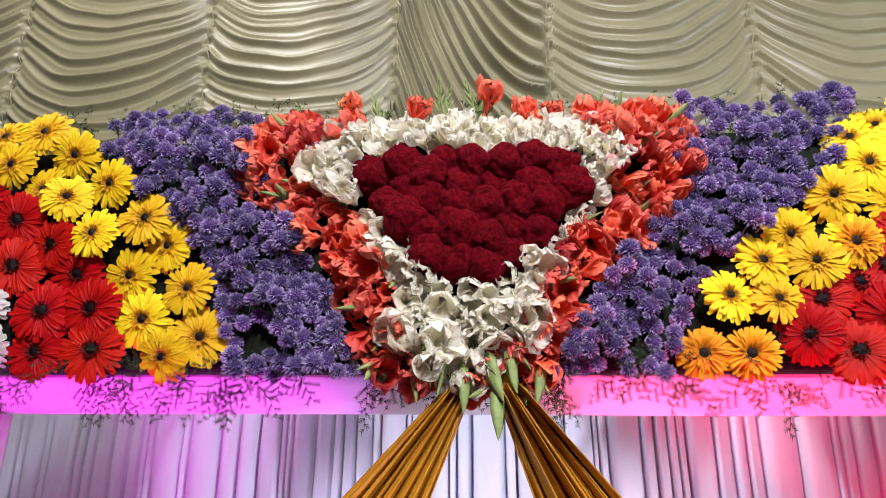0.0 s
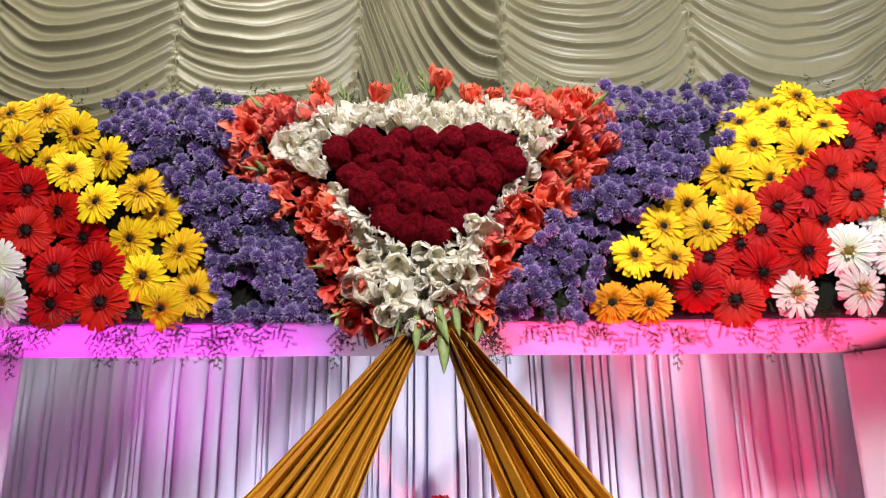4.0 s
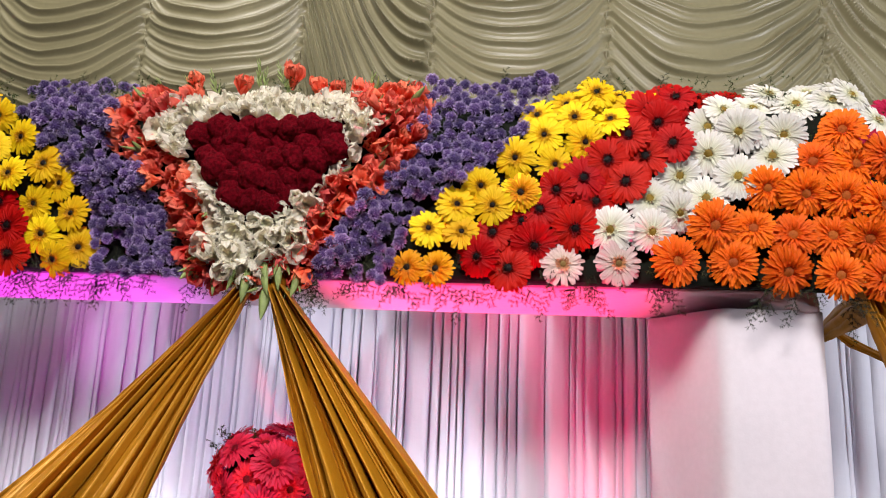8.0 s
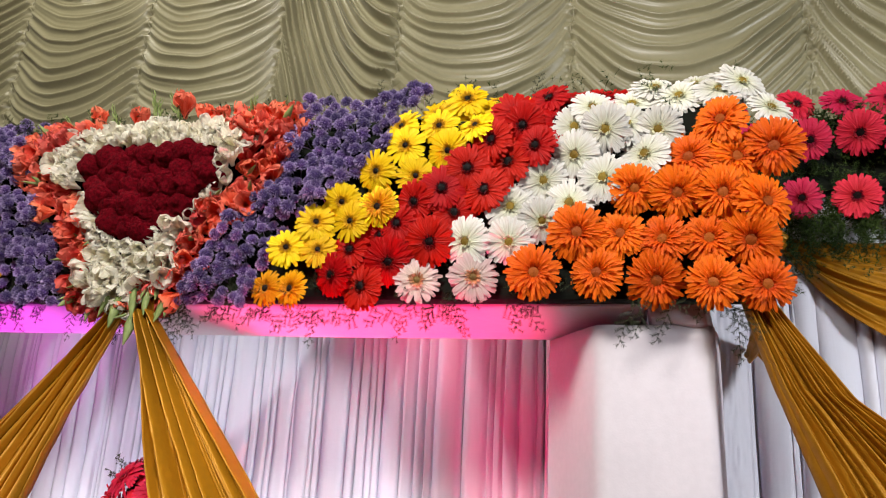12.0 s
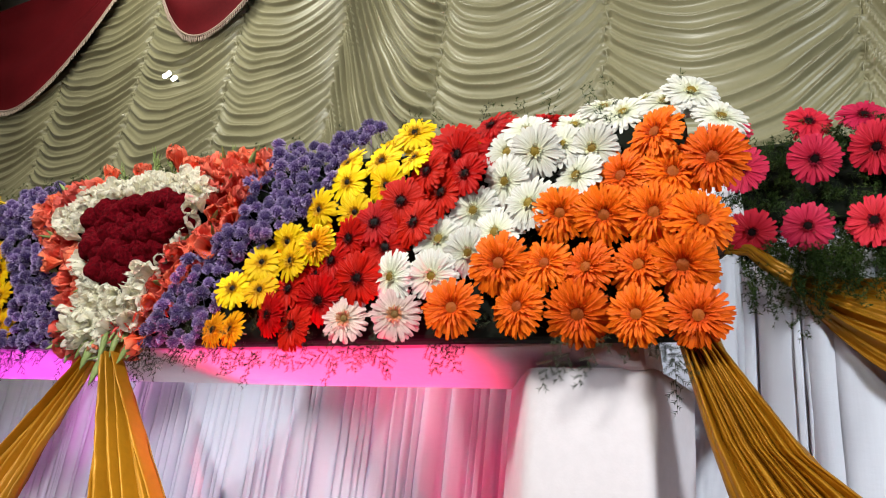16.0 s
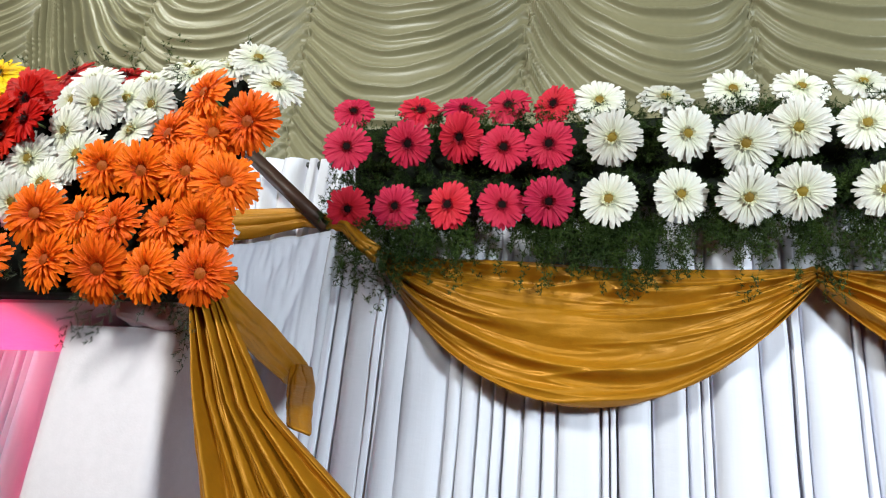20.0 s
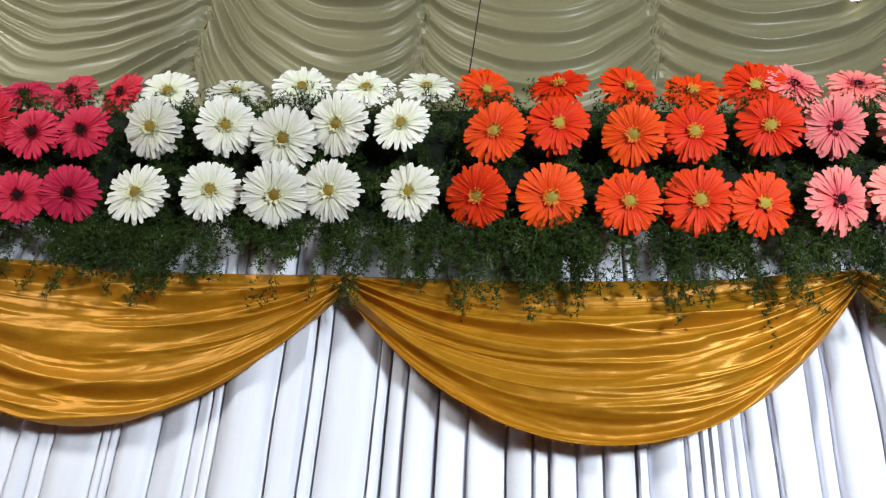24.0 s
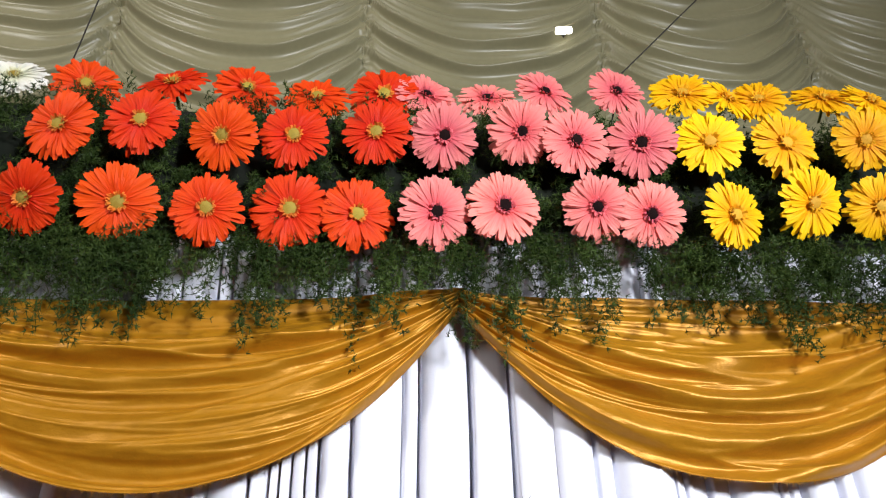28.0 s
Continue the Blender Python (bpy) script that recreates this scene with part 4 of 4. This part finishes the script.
def ferns():
    r = random.Random(5)
    under = [sprig(r, (r.uniform(-0.95, 0.95 if r.random() < 0.6 else 1.60), 1.225 + r.uniform(-0.02, 0.03), r.uniform(1.998, 2.03)), (r.uniform(-0.9, 0.9), r.uniform(-0.35, 0.1), r.uniform(-1.1, -0.15)), r.uniform(0.04, 0.11)) for _ in range(105)]
    under += [sprig(r, (r.uniform(-0.95, 0.95 if r.random() < 0.6 else 1.60), 1.21, r.uniform(2.01, 2.06)), (r.uniform(-1, 1), -0.3, r.uniform(-0.8, 0.3)), r.uniform(0.03, 0.06)) for _ in range(110)]
    under += [sprig(r, (r.uniform(-0.85, 1.45), 1.26, r.uniform(2.50, 2.55)), (r.uniform(-0.5, 0.5), r.uniform(-0.3, 0.1), 1.0), r.uniform(0.04, 0.075)) for _ in range(9)]
    tagged(put("arch_fern", joined("arch_fern", under), sprig_mat), "wiry feathered sprigs of asparagus fern hanging below the arch flowers", "foliage", kind="stuff")
    among = [(r.uniform(-0.85, 1.58), 1.245, r.uniform(2.03, 2.5), 0.06, 0.3, 90) for _ in range(220)]
    among += [(r.uniform(-0.9, 1.58), 1.27, 2.51, 0.06, -0.6, 70) for _ in range(60)]
    fern_stuff("arch_greenery", "fine green fern filling the gaps between the arch flowers", among, 6)
    rail = [(r.uniform(1.58, 4.75), 1.690 + r.uniform(-0.012, 0.015), r.uniform(2.34, 2.62), r.uniform(0.05, 0.10), r.uniform(0.3, 0.9), 240) for _ in range(760)]
    rail += [(r.uniform(1.58, 4.75), 1.715 + r.uniform(-0.015, 0.02), r.uniform(2.60, 2.65), 0.06, r.uniform(-0.4, 0.2), 170) for _ in range(240)]
    rail += [(r.uniform(1.58, 4.75), 1.695, r.uniform(2.56, 2.64), 0.05, r.uniform(-0.2, 0.3), 170) for _ in range(200)]
    fern_stuff("rail_fern", "dense dark green asparagus fern packed along the backdrop rail", rail, 4)
    hang = []
    for _ in range(150):
        x, big = r.uniform(1.62, 4.72), r.uniform(0.25, 1.0) ** 1.2
        for _ in range(3):
            hang.append((x + r.uniform(-0.03, 0.03), 1.680 + r.uniform(-0.014, 0.014), r.uniform(2.33, 2.40), (0.06 + 0.155 * big) * r.uniform(0.75, 1.1), r.uniform(0.88, 1.0), 430))
    fern_stuff("hanging_fern", "drooping plumes of asparagus fern over the gold swags", hang, 9, spread=0.025, needle=0.0095, w=0.0010)


# ---- backdrop rail ----
HOT_PINK = ([(1.653, 2.382), (1.769, 2.389), (1.9, 2.388), (2.028, 2.38), (2.133, 2.387)], [(1.639, 2.535), (1.794, 2.539), (1.918, 2.558), (2.027, 2.518), (2.131, 2.523)], [(1.606, 2.691), (1.787, 2.689), (1.903, 2.685), (2.017, 2.686), (2.129, 2.688)])
WHITE = ([(2.264, 2.395), (2.415, 2.402), (2.549, 2.388), (2.655, 2.401), (2.81, 2.401)], [(2.272, 2.537), (2.431, 2.536), (2.55, 2.513), (2.657, 2.544), (2.787, 2.545)], [(2.239, 2.689), (2.394, 2.693), (2.544, 2.701), (2.689, 2.693), (2.82, 2.706)])
SCARLET = ([(2.941, 2.392), (3.081, 2.396), (3.225, 2.385), (3.357, 2.397), (3.469, 2.39)], [(2.972, 2.525), (3.096, 2.551), (3.237, 2.521), (3.355, 2.535), (3.497, 2.549)], [(2.95, 2.697), (3.106, 2.712), (3.25, 2.695), (3.382, 2.688), (3.511, 2.703)])
PALE_PINK = ([(3.601, 2.394), (3.719, 2.41), (3.884, 2.417), (3.984, 2.41)], [(3.617, 2.548), (3.759, 2.565), (3.857, 2.548), (3.98, 2.55)], [(3.594, 2.712), (3.714, 2.701), (3.836, 2.736), (3.984, 2.738)])
AMBER = ([(4.134, 2.409), (4.29, 2.441), (4.426, 2.443)], [(4.114, 2.561), (4.266, 2.568), (4.424, 2.577)], [(4.128, 2.748), (4.228, 2.744), (4.298, 2.748), (4.447, 2.761), (4.547, 2.752)])


def rail():
    thing = tagged(new("flower_rail"), "dark foam rail hung on ropes along the backdrop", "rail")
    put("foam", block("foam", (1.62, 1.692, 2.42), (4.75, 1.745, 2.65), 0.02, 5, 0.014), gap_shade_mat, thing)
    for pts in ([(2.90, 1.70, 2.64), (2.915, 1.7, 2.80), (2.94, 1.7, 3.1), (3.0, 1.7, 6.0)], [(3.96, 1.703, 2.64), (4.009, 1.70, 2.803), (4.223, 1.70, 3.044), (6.95, 1.70, 6.1)]):
        put("rope", tube("rope", pts, 0.0016, 6), rope_mat, thing)
    rows = (("hot pink", HOT_PINK, 0.060), ("white", WHITE, 0.066), ("scarlet", SCARLET, 0.0675), ("pink", PALE_PINK, 0.067), ("amber", AMBER, 0.067))
    for kind, (low, up, top), radius in rows:
        for row, y, tilt in ((low, 1.63, -0.38), (up, 1.61, -0.30), (top, 1.69, 0.28)):
            for x, z in row:
                gerbera(kind, x, y + rnd.uniform(-0.008, 0.008), z, radius * rnd.uniform(0.93, 1.07), tilt, 0.0,
                        f"{kind} gerbera bloom set in fern on the backdrop rail", f"{kind} gerberas on the rail")


KNOTS = ((1.728, 2.305), (2.687, 2.268), (3.644, 2.295), (4.62, 2.305))


def swag_mesh(x0, z0, x1, z1, low, seed):
    def place(u, v):
        # gathered at both knots, hanging full in the middle
        e = (4 * u * (1 - u))
        hang = 1 - (abs(2 * u - 1)) ** 2.1
        x = x0 + (x1 - x0) * u
        top = z0 + (z1 - z0) * u - 0.012 * e
        depth = top - low
        z = top - depth * hang * v - 0.035 * v * (1 - e) - 0.004
        g = v * 3.0 + 1.2 * noise.noise(Vector((u * 1.3, v * 2.2, seed * 3.1))) + 0.5 * u * v
        k = math.floor(g)
        f = g - k
        high = 0.6 + 0.5 * noise.noise(Vector((k * 2.7, seed, u * 1.1)))
        fold = high * (math.exp(-((f - 0.55) / 0.24) ** 2))
        h = v * 8 + 1.6 * noise.noise(Vector((u * 1.9, v * 3.0, seed + 20)))
        fold2 = max(0.0, math.sin(h * math.pi)) ** 2 * max(0, noise.noise(Vector((u * 2.4, v * 3.5, seed + 40))) + 0.25)
        full = 0.25 + 0.75 * e ** 0.5
        y = 1.738 - (0.008 + 0.022 * math.sin(v * 2.9) * full) - (0.040 * fold + 0.010 * fold2) * (0.45 + 0.55 * full)
        y -= 0.007 * full * noise.noise(Vector((u * 2.6 + v, v * 11, seed + 60)))
        y -= 0.0016 * noise.noise(Vector((u * 26 + v * 9, v * 15 - u * 5, seed))) * (0.4 + v)
        y -= 0.010 * max(0.0, 1 - 6 * min(u, 1 - u)) * abs(math.sin(v * 16 + 1.5 * noise.noise(Vector((u * 4, v * 3, seed)))))
        for f1, f2, amount in ((1.8, 6.5, 0.010), (3.6, 13, 0.0030)):
            rid = 1 - abs(noise.noise(Vector((u * f1 + seed * 3, v * f2 + 1.6 * hang * v, seed + 90 + f1)))) * 2.2
            y -= amount * max(0.0, rid) ** 3 * (0.35 + 0.65 * full) * min(1, v * 8)
        return (x, y, z)

    return sheet("swag", 150, 170, place)


def swags():
    for k in range(3):
        (x0, z0), (x1, z1) = KNOTS[k], KNOTS[k + 1]
        low = (1.955, 1.955, 1.965)[k]
        thing = tagged(new("gold_swag"), "gold satin swag pinned between two knots below the flowers", "swag", "gold swags")
        ob = put("cloth", swag_mesh(x0, z0, x1, z1, low, k + 1), gold_cloth, thing)
        thicken(ob, 0.002)
        r = random.Random(k)
        verts, faces = [], []
        me = ob.data
        for i in range(111 * 4):
            u = min(149.99, i * 150 / 443)
            a, b = me.vertices[170 * 151 + int(u)].co, me.vertices[170 * 151 + int(min(149, u)) + 1].co
            p = a.lerp(b, u - int(u))
            at = len(verts)
            verts += [p + Vector((-0.0005, 0, 0.002)), p + Vector((0.0005, 0, 0.002)), p + Vector((r.uniform(-0.005, 0.005), r.uniform(-0.004, 0.002), -r.uniform(0.001, 0.007)))]
            faces.append((at, at + 1, at + 2))
        put("frayed_edge", mesh_of("frayed_edge", verts, faces, False), gold_cloth, thing)
        put("knot", tube("knot", [(x1 - 0.02, 1.725, z1 - 0.008), (x1 - 0.008, 1.715, z1 - 0.010), (x1 + 0.008, 1.715, z1 - 0.010), (x1 + 0.02, 1.725, z1 - 0.008)], [0.006, 0.010, 0.010, 0.006], 10), gold_cloth, thing)


def fan_cloth(name, top, spine, folds, amp, seed):
    """A scarf gathered at the top; spine: (left point, right point) down its length."""
    rows = [top] + spine

    def place(u, v):
        s = v * (len(rows) - 1)
        k = min(len(rows) - 2, int(s))
        f = s - k
        a = Vector(rows[k][0]).lerp(Vector(rows[k + 1][0]), f)
        b = Vector(rows[k][1]).lerp(Vector(rows[k + 1][1]), f)
        uu = u + 0.03 * noise.noise(Vector((u * 5, v * 2.5, seed)))
        p = a.lerp(b, min(1, max(0, uu)))
        width = (b - a).length
        ph = u * folds + 0.35 * noise.noise(Vector((u * 3, v * 1.5, seed + 4)))
        kk = math.floor(ph)
        ff = ph - kk
        tall = 0.75 + 1.2 * noise.noise(Vector((kk * 2.3, seed * 4.4, v * 0.8)))
        crest = tall * ((ff / 0.74) ** 0.7 if ff < 0.74 else ((1 - ff) / 0.26) ** 0.8)
        crest += 0.16 * abs(math.sin(ph * 2.6 * math.pi + seed)) * (0.5 + noise.noise(Vector((u * 4, v * 2, seed + 8))))
        p.y -= amp * min(1.0, 0.35 + width * 1.6) * crest + 0.01
        p.y -= 0.003 * noise.noise(Vector((u * 22, v * 22, seed)))
        return p

    return sheet(name, 150, 90, place)


def scarves():
    spec = (
        ("gold satin scarf fanning out from the knot under the heart", ((0.05, 1.21, 1.99), (0.095, 1.21, 1.99)), [((-0.24, 1.20, 1.68), (0.0, 1.20, 1.74)), ((-0.497, 1.20, 1.44), (-0.105, 1.20, 1.46)), ((-0.95, 1.22, 1.02), (-0.30, 1.22, 1.02)), ((-1.15, 1.25, 0.03), (-0.5, 1.25, 0.03))], 8, 1),
        ("gold satin scarf fanning out from the knot under the heart", ((0.13, 1.21, 1.99), (0.175, 1.21, 1.99)), [((0.223, 1.20, 1.721), (0.391, 1.20, 1.742)), ((0.305, 1.20, 1.487), (0.60, 1.20, 1.50)), ((0.46, 1.22, 1.02), (1.0, 1.22, 1.02)), ((0.6, 1.25, 0.03), (1.2, 1.25, 0.03))], 8, 2),
        ("gold satin scarf hanging from the end of the arch", ((1.556, 1.25, 2.03), (1.615, 1.25, 2.03)), [((1.606, 1.25, 1.851), (1.755, 1.25, 1.83)), ((1.668, 1.25, 1.678), (1.93, 1.25, 1.69)), ((1.80, 1.25, 1.3), (2.25, 1.25, 1.3)), ((1.9, 1.26, 0.03), (2.5, 1.26, 0.03))], 7, 3),
    )
    for label, top, spine, folds, seed in spec:
        thing = tagged(new("gold_scarf"), label, "scarf", "gold scarves")
        thicken(put("cloth", fan_cloth("cloth", top, spine, folds, 0.075, seed), gold_cloth, thing), 0.002)
        c = (Vector(top[0]) + Vector(top[1])) / 2
        put("knot", tube("knot", [c + Vector((0, 0.06, 0.06)), c + Vector((0, 0.02, 0.045)), c + Vector((0, 0.0, 0.02)), c + Vector((0, 0, -0.012))], [0.010, 0.016, 0.020, 0.022], 12), gold_cloth, thing)


def ribbon(name, path, seed, axis=1):
    """A folded band: rows of (upper edge, lower edge)."""
    def place(u, v):
        s = u * (len(path) - 1)
        k = min(len(path) - 2, int(s))
        a = Vector(path[k][0]).lerp(Vector(path[k + 1][0]), s - k)
        b = Vector(path[k][1]).lerp(Vector(path[k + 1][1]), s - k)
        p = a.lerp(b, v)
        p[axis] -= 0.012 * math.sin(v * math.pi) + 0.007 * abs(math.sin(v * 7 + 1.5 * noise.noise(Vector((u * 3, v * 2, seed))) + seed)) + 0.003 * noise.noise(Vector((u * 9, v * 14, seed)))
        return p

    return sheet(name, 50, 24, place)


def arch_end_details():
    bow = tagged(new("gold_bow"), "gold satin bow loop tied at the end of the arch", "bow")
    thicken(put("loop", ribbon("loop", [((1.615, 1.24, 2.07), (1.627, 1.245, 1.985)), ((1.62, 1.30, 2.055), (1.634, 1.30, 1.968)), ((1.62, 1.43, 2.038), (1.625, 1.40, 1.955)), ((1.627, 1.57, 2.008), (1.62, 1.52, 1.944)), ((1.630, 1.632, 1.988), (1.616, 1.555, 1.940))], 1, 0), gold_cloth, bow), 0.006)
    thicken(put("tail", ribbon("tail", [((1.606, 1.575, 1.985), (1.640, 1.60, 1.985)), ((1.641, 1.50, 1.923), (1.690, 1.52, 1.930)), ((1.695, 1.40, 1.870), (1.740, 1.41, 1.868)), ((1.736, 1.33, 1.825), (1.780, 1.33, 1.812))], 2), gold_cloth, bow), 0.005)
    put("strut", tube("strut", [(1.327, 1.675, 2.575), (1.588, 1.675, 2.351)], 0.02, 4), wood_mat, tagged(new("wooden_strut"), "dark wooden strut behind the end of the arch", "strut"))
    band = tagged(new("gold_tie"), "gold satin tie stretched from the arch to the rail", "tie")
    thicken(put("cloth", ribbon("cloth", [((1.14, 1.72, 2.424), (1.14, 1.72, 2.324)), ((1.36, 1.72, 2.424), (1.36, 1.72, 2.342)), ((1.51, 1.715, 2.42), (1.51, 1.715, 2.372)), ((1.65, 1.66, 2.36), (1.64, 1.66, 2.335)), ((1.70, 1.66, 2.315), (1.685, 1.66, 2.285)), ((1.735, 1.68, 2.30), (1.725, 1.68, 2.26))], 5), gold_cloth, band), 0.008)
    veil = tagged(new("white_side_cloth"), "creased white cloth closing the side between arch and backdrop post", "cloth")

    def wall(u, v):
        top = 2.255 + 0.075 * u
        z = top * v
        across, down = (1.03 - u) * 0.24, 2.42 - z
        a = math.atan2(across, down)
        far = min(1.0, 4 * math.hypot(across, down))
        fold = 0.018 * far * abs(math.sin(a * 11 + 1.2 * noise.noise(Vector((u * 3, z * 4, 2))))) ** 0.7 * (0.3 + 0.7 * u)
        fold += 0.006 * noise.noise(Vector((u * 7, z * 9, 4))) + 0.004 * (1 - 2 * abs(noise.noise(Vector((u * 14, z * 18, 5)))))
        return (1.40 + 0.212 * u, 1.560 + 0.095 * u - fold, z)

    thicken(put("cloth", sheet("cloth", 60, 160, wall), white_cloth, veil), 0.002)
    post = tagged(new("backdrop_post"), "thin white-wrapped post at the corner of the backdrop", "post")
    put("post", tube("post", [(1.615, 1.672, 0.0), (1.612, 1.672, 2.36)], 0.012, 8), white_cloth, post)


def bouquet():
    thing = tagged(new("red_bouquet"), "round bouquet of hot pink and red gerberas on a pole stand", "bouquet")
    put("pole", tube("pole", [(0.07, 1.52, 0.0), (0.07, 1.52, 1.50)], 0.02, 10), metal_mat, thing)
    core = bmesh.new()
    bmesh.ops.create_icosphere(core, subdivisions=3, radius=0.12)
    me = bpy.data.meshes.new("core")
    core.to_mesh(me)
    core.free()
    put("core", me, gap_shade_mat, thing, "dark foam ball", Matrix.Translation((0.07, 1.52, 1.49)))
    r = random.Random(9)
    for k in range(34):
        up = 1 - 2 * (k + 0.5) / 34
        a = k * 2.39996
        if up < -0.65:
            continue
        s = math.sqrt(1 - up * up)
        d = Vector((math.cos(a) * s, math.sin(a) * s, up))
        if d.y > 0.75:
            continue
        kind = "crimson"
        rays, inner, disc, stalk = BLOOMS.get((kind, k % 5)) or BLOOMS.setdefault((kind, k % 5), gerbera_parts(31 * (k % 5) + 5, True))
        m = Matrix.Translation(Vector((0.07, 1.52, 1.49)) + d * r.uniform(0.118, 0.172)) @ d.to_track_quat("Z", "Y").to_matrix().to_4x4() @ Matrix.Scale(r.uniform(0.050, 0.068), 4)
        bloom = put("bloom", rays, KINDS[kind][0], thing, "", m)
        put("inner_crown", inner, KINDS[kind][1], bloom)
        put("disc", disc, KINDS[kind][2], bloom)
    spots = [(0.07 + r.choice((-1, 1)) * r.uniform(0.05, 0.13), 1.50, 1.52 + r.uniform(0.02, 0.08), 0.06, -0.5, 120) for _ in range(12)]
    fern_stuff("bouquet_fern", "dark fern sprigs round the red bouquet", spots, 8, spread=0.02)


def valance():
    for x0, x1, low in ((-3.75, -1.95, 3.93), (-1.80, -0.55, 4.11)):
        thing = tagged(new("maroon_swag"), "maroon velvet swag with a pale tasselled fringe hung over the drape", "swag", "maroon swags")

        def place(u, v):
            hang = 1 - abs(2 * u - 1) ** 2
            top = 4.85
            z = top - (top - low) * hang * v - 0.05 * v
            y = 2.20 - 0.03 * math.sin(v * 3) - 0.012 * math.sin(v * 16 + u * 5)
            return (x0 + (x1 - x0) * u, y, z)

        thicken(put("cloth", sheet("cloth", 60, 40, place), maroon_cloth, thing), 0.003)
        edge = [Vector(place(i / 400, 1.0)) for i in range(401)]
        put("cord", tube("cord", [p + Vector((0, -0.010, 0.004)) for p in edge[::4]], 0.006, 6), fringe_mat, thing, "pale twisted cord along the hem")
        r = random.Random(int(x0 * 100))
        verts, faces, run = [], [], 0.0
        for a, b in zip(edge, edge[1:]):
            run += (b - a).length
            if run < 0.015:
                continue
            run = 0.0
            way = Vector((r.uniform(0.004, 0.012), 0, -r.uniform(0.036, 0.044)))
            p, at = a + Vector((0, -0.010, 0)), len(verts)
            for f, w in ((0.0, 0.0022), (0.6, 0.0040), (1.0, 0.0018)):
                c = p + way * f
                verts += [c + Vector((-w, 0, 0)), c + Vector((0, -w, 0)), c + Vector((w, 0, 0)), c + Vector((0, w, 0))]
            faces += [(at + k * 4 + q, at + k * 4 + (q + 1) % 4, at + k * 4 + 4 + (q + 1) % 4, at + k * 4 + 4 + q) for k in range(2) for q in range(4)]
            faces.append((at + 8, at + 9, at + 10, at + 11))
        put("fringe", mesh_of("fringe", verts, faces, False), fringe_mat, thing, "pale twisted tassel fringe")


def drape_glints():
    # Added glowing tiles take the place of highlights on the satin.
    for x, z, w, h, tilt in ((-1.40, 3.855, 0.027, 0.011, 25), (-1.33, 3.815, 0.019, 0.009, 25), (4.083, 3.461, 0.028, 0.010, 8)):
        thing = tagged(new("glint_tile"), "small glowing tile for a bright glint on the ruched drape", "lamp")
        me = block("glow_face", (-w, -0.010, -h), (w, 0.010, h), 0.006, 0)
        put("glow_face", me, glow_mat, thing)
        put("tile_back", block("tile_back", (-w * 0.4, 0.012, h * 0.1), (w * 0.4, 0.05, h * 0.7), 0.003), metal_mat, thing)
        thing.matrix_world = pose(x, DRAPE_Y - 0.075, z, 0, -tilt, 0)


def curtain_plant():
    """A slim floral stand of fern sprigs before the backdrop curtain; pot and stem are unseen additions."""
    thing = tagged(new("sprig_stand"), "floral stand of dark green fern sprigs before the curtain, black pot and stem added", "potted plant")
    put("pot", tube("pot", [(3.66, 1.56, 0.0), (3.66, 1.56, 0.22), (3.66, 1.56, 0.30)], [0.09, 0.12, 0.125], 16), metal_mat, thing)
    put("stand_stem", tube("stand_stem", [(3.66, 1.56, 0.25), (3.655, 1.55, 1.0), (3.66, 1.55, 1.82)], [0.014, 0.01, 0.003], 7), wood_mat, thing)
    rs = np.random.RandomState(12)
    pieces = []
    for k in range(70):
        h = 0.5 + 1.32 * (k + 1) / 70
        v, f = frond(rs, 0.05 + 0.16 * (1.95 - h), -0.2, 240, spread=0.018, needle=0.013, w=0.0011)
        a = k * 2.4
        c, sn = math.cos(a), math.sin(a)
        pieces.append((v @ np.array([[c, sn, 0], [-sn, c, 0], [0, 0, 1]]) + (3.66, 1.55, h), f))
    put("foliage", joined("foliage", pieces), fern_mat, thing)
    r = random.Random(31)
    tips = [sprig(r, (3.645 + 0.016 * (k % 3), 1.53, 1.80 + 0.006 * k), (-0.55 + 0.19 * k, -0.3, 1.0), r.uniform(0.06, 0.095)) for k in range(7)]
    put("tip_sprigs", joined("tip_sprigs", tips), sprig_mat, thing, "feathery dark sprigs at the tip")


floor_and_shell()
ruched_drape()
back_curtains()
arch_frame()
swags()
scarves()
arch_end_details()
valance()
heart()
gladioli()
aster_banks()
arch_gerberas()
rail()
bouquet()
ferns()
drape_glints()
curtain_plant()
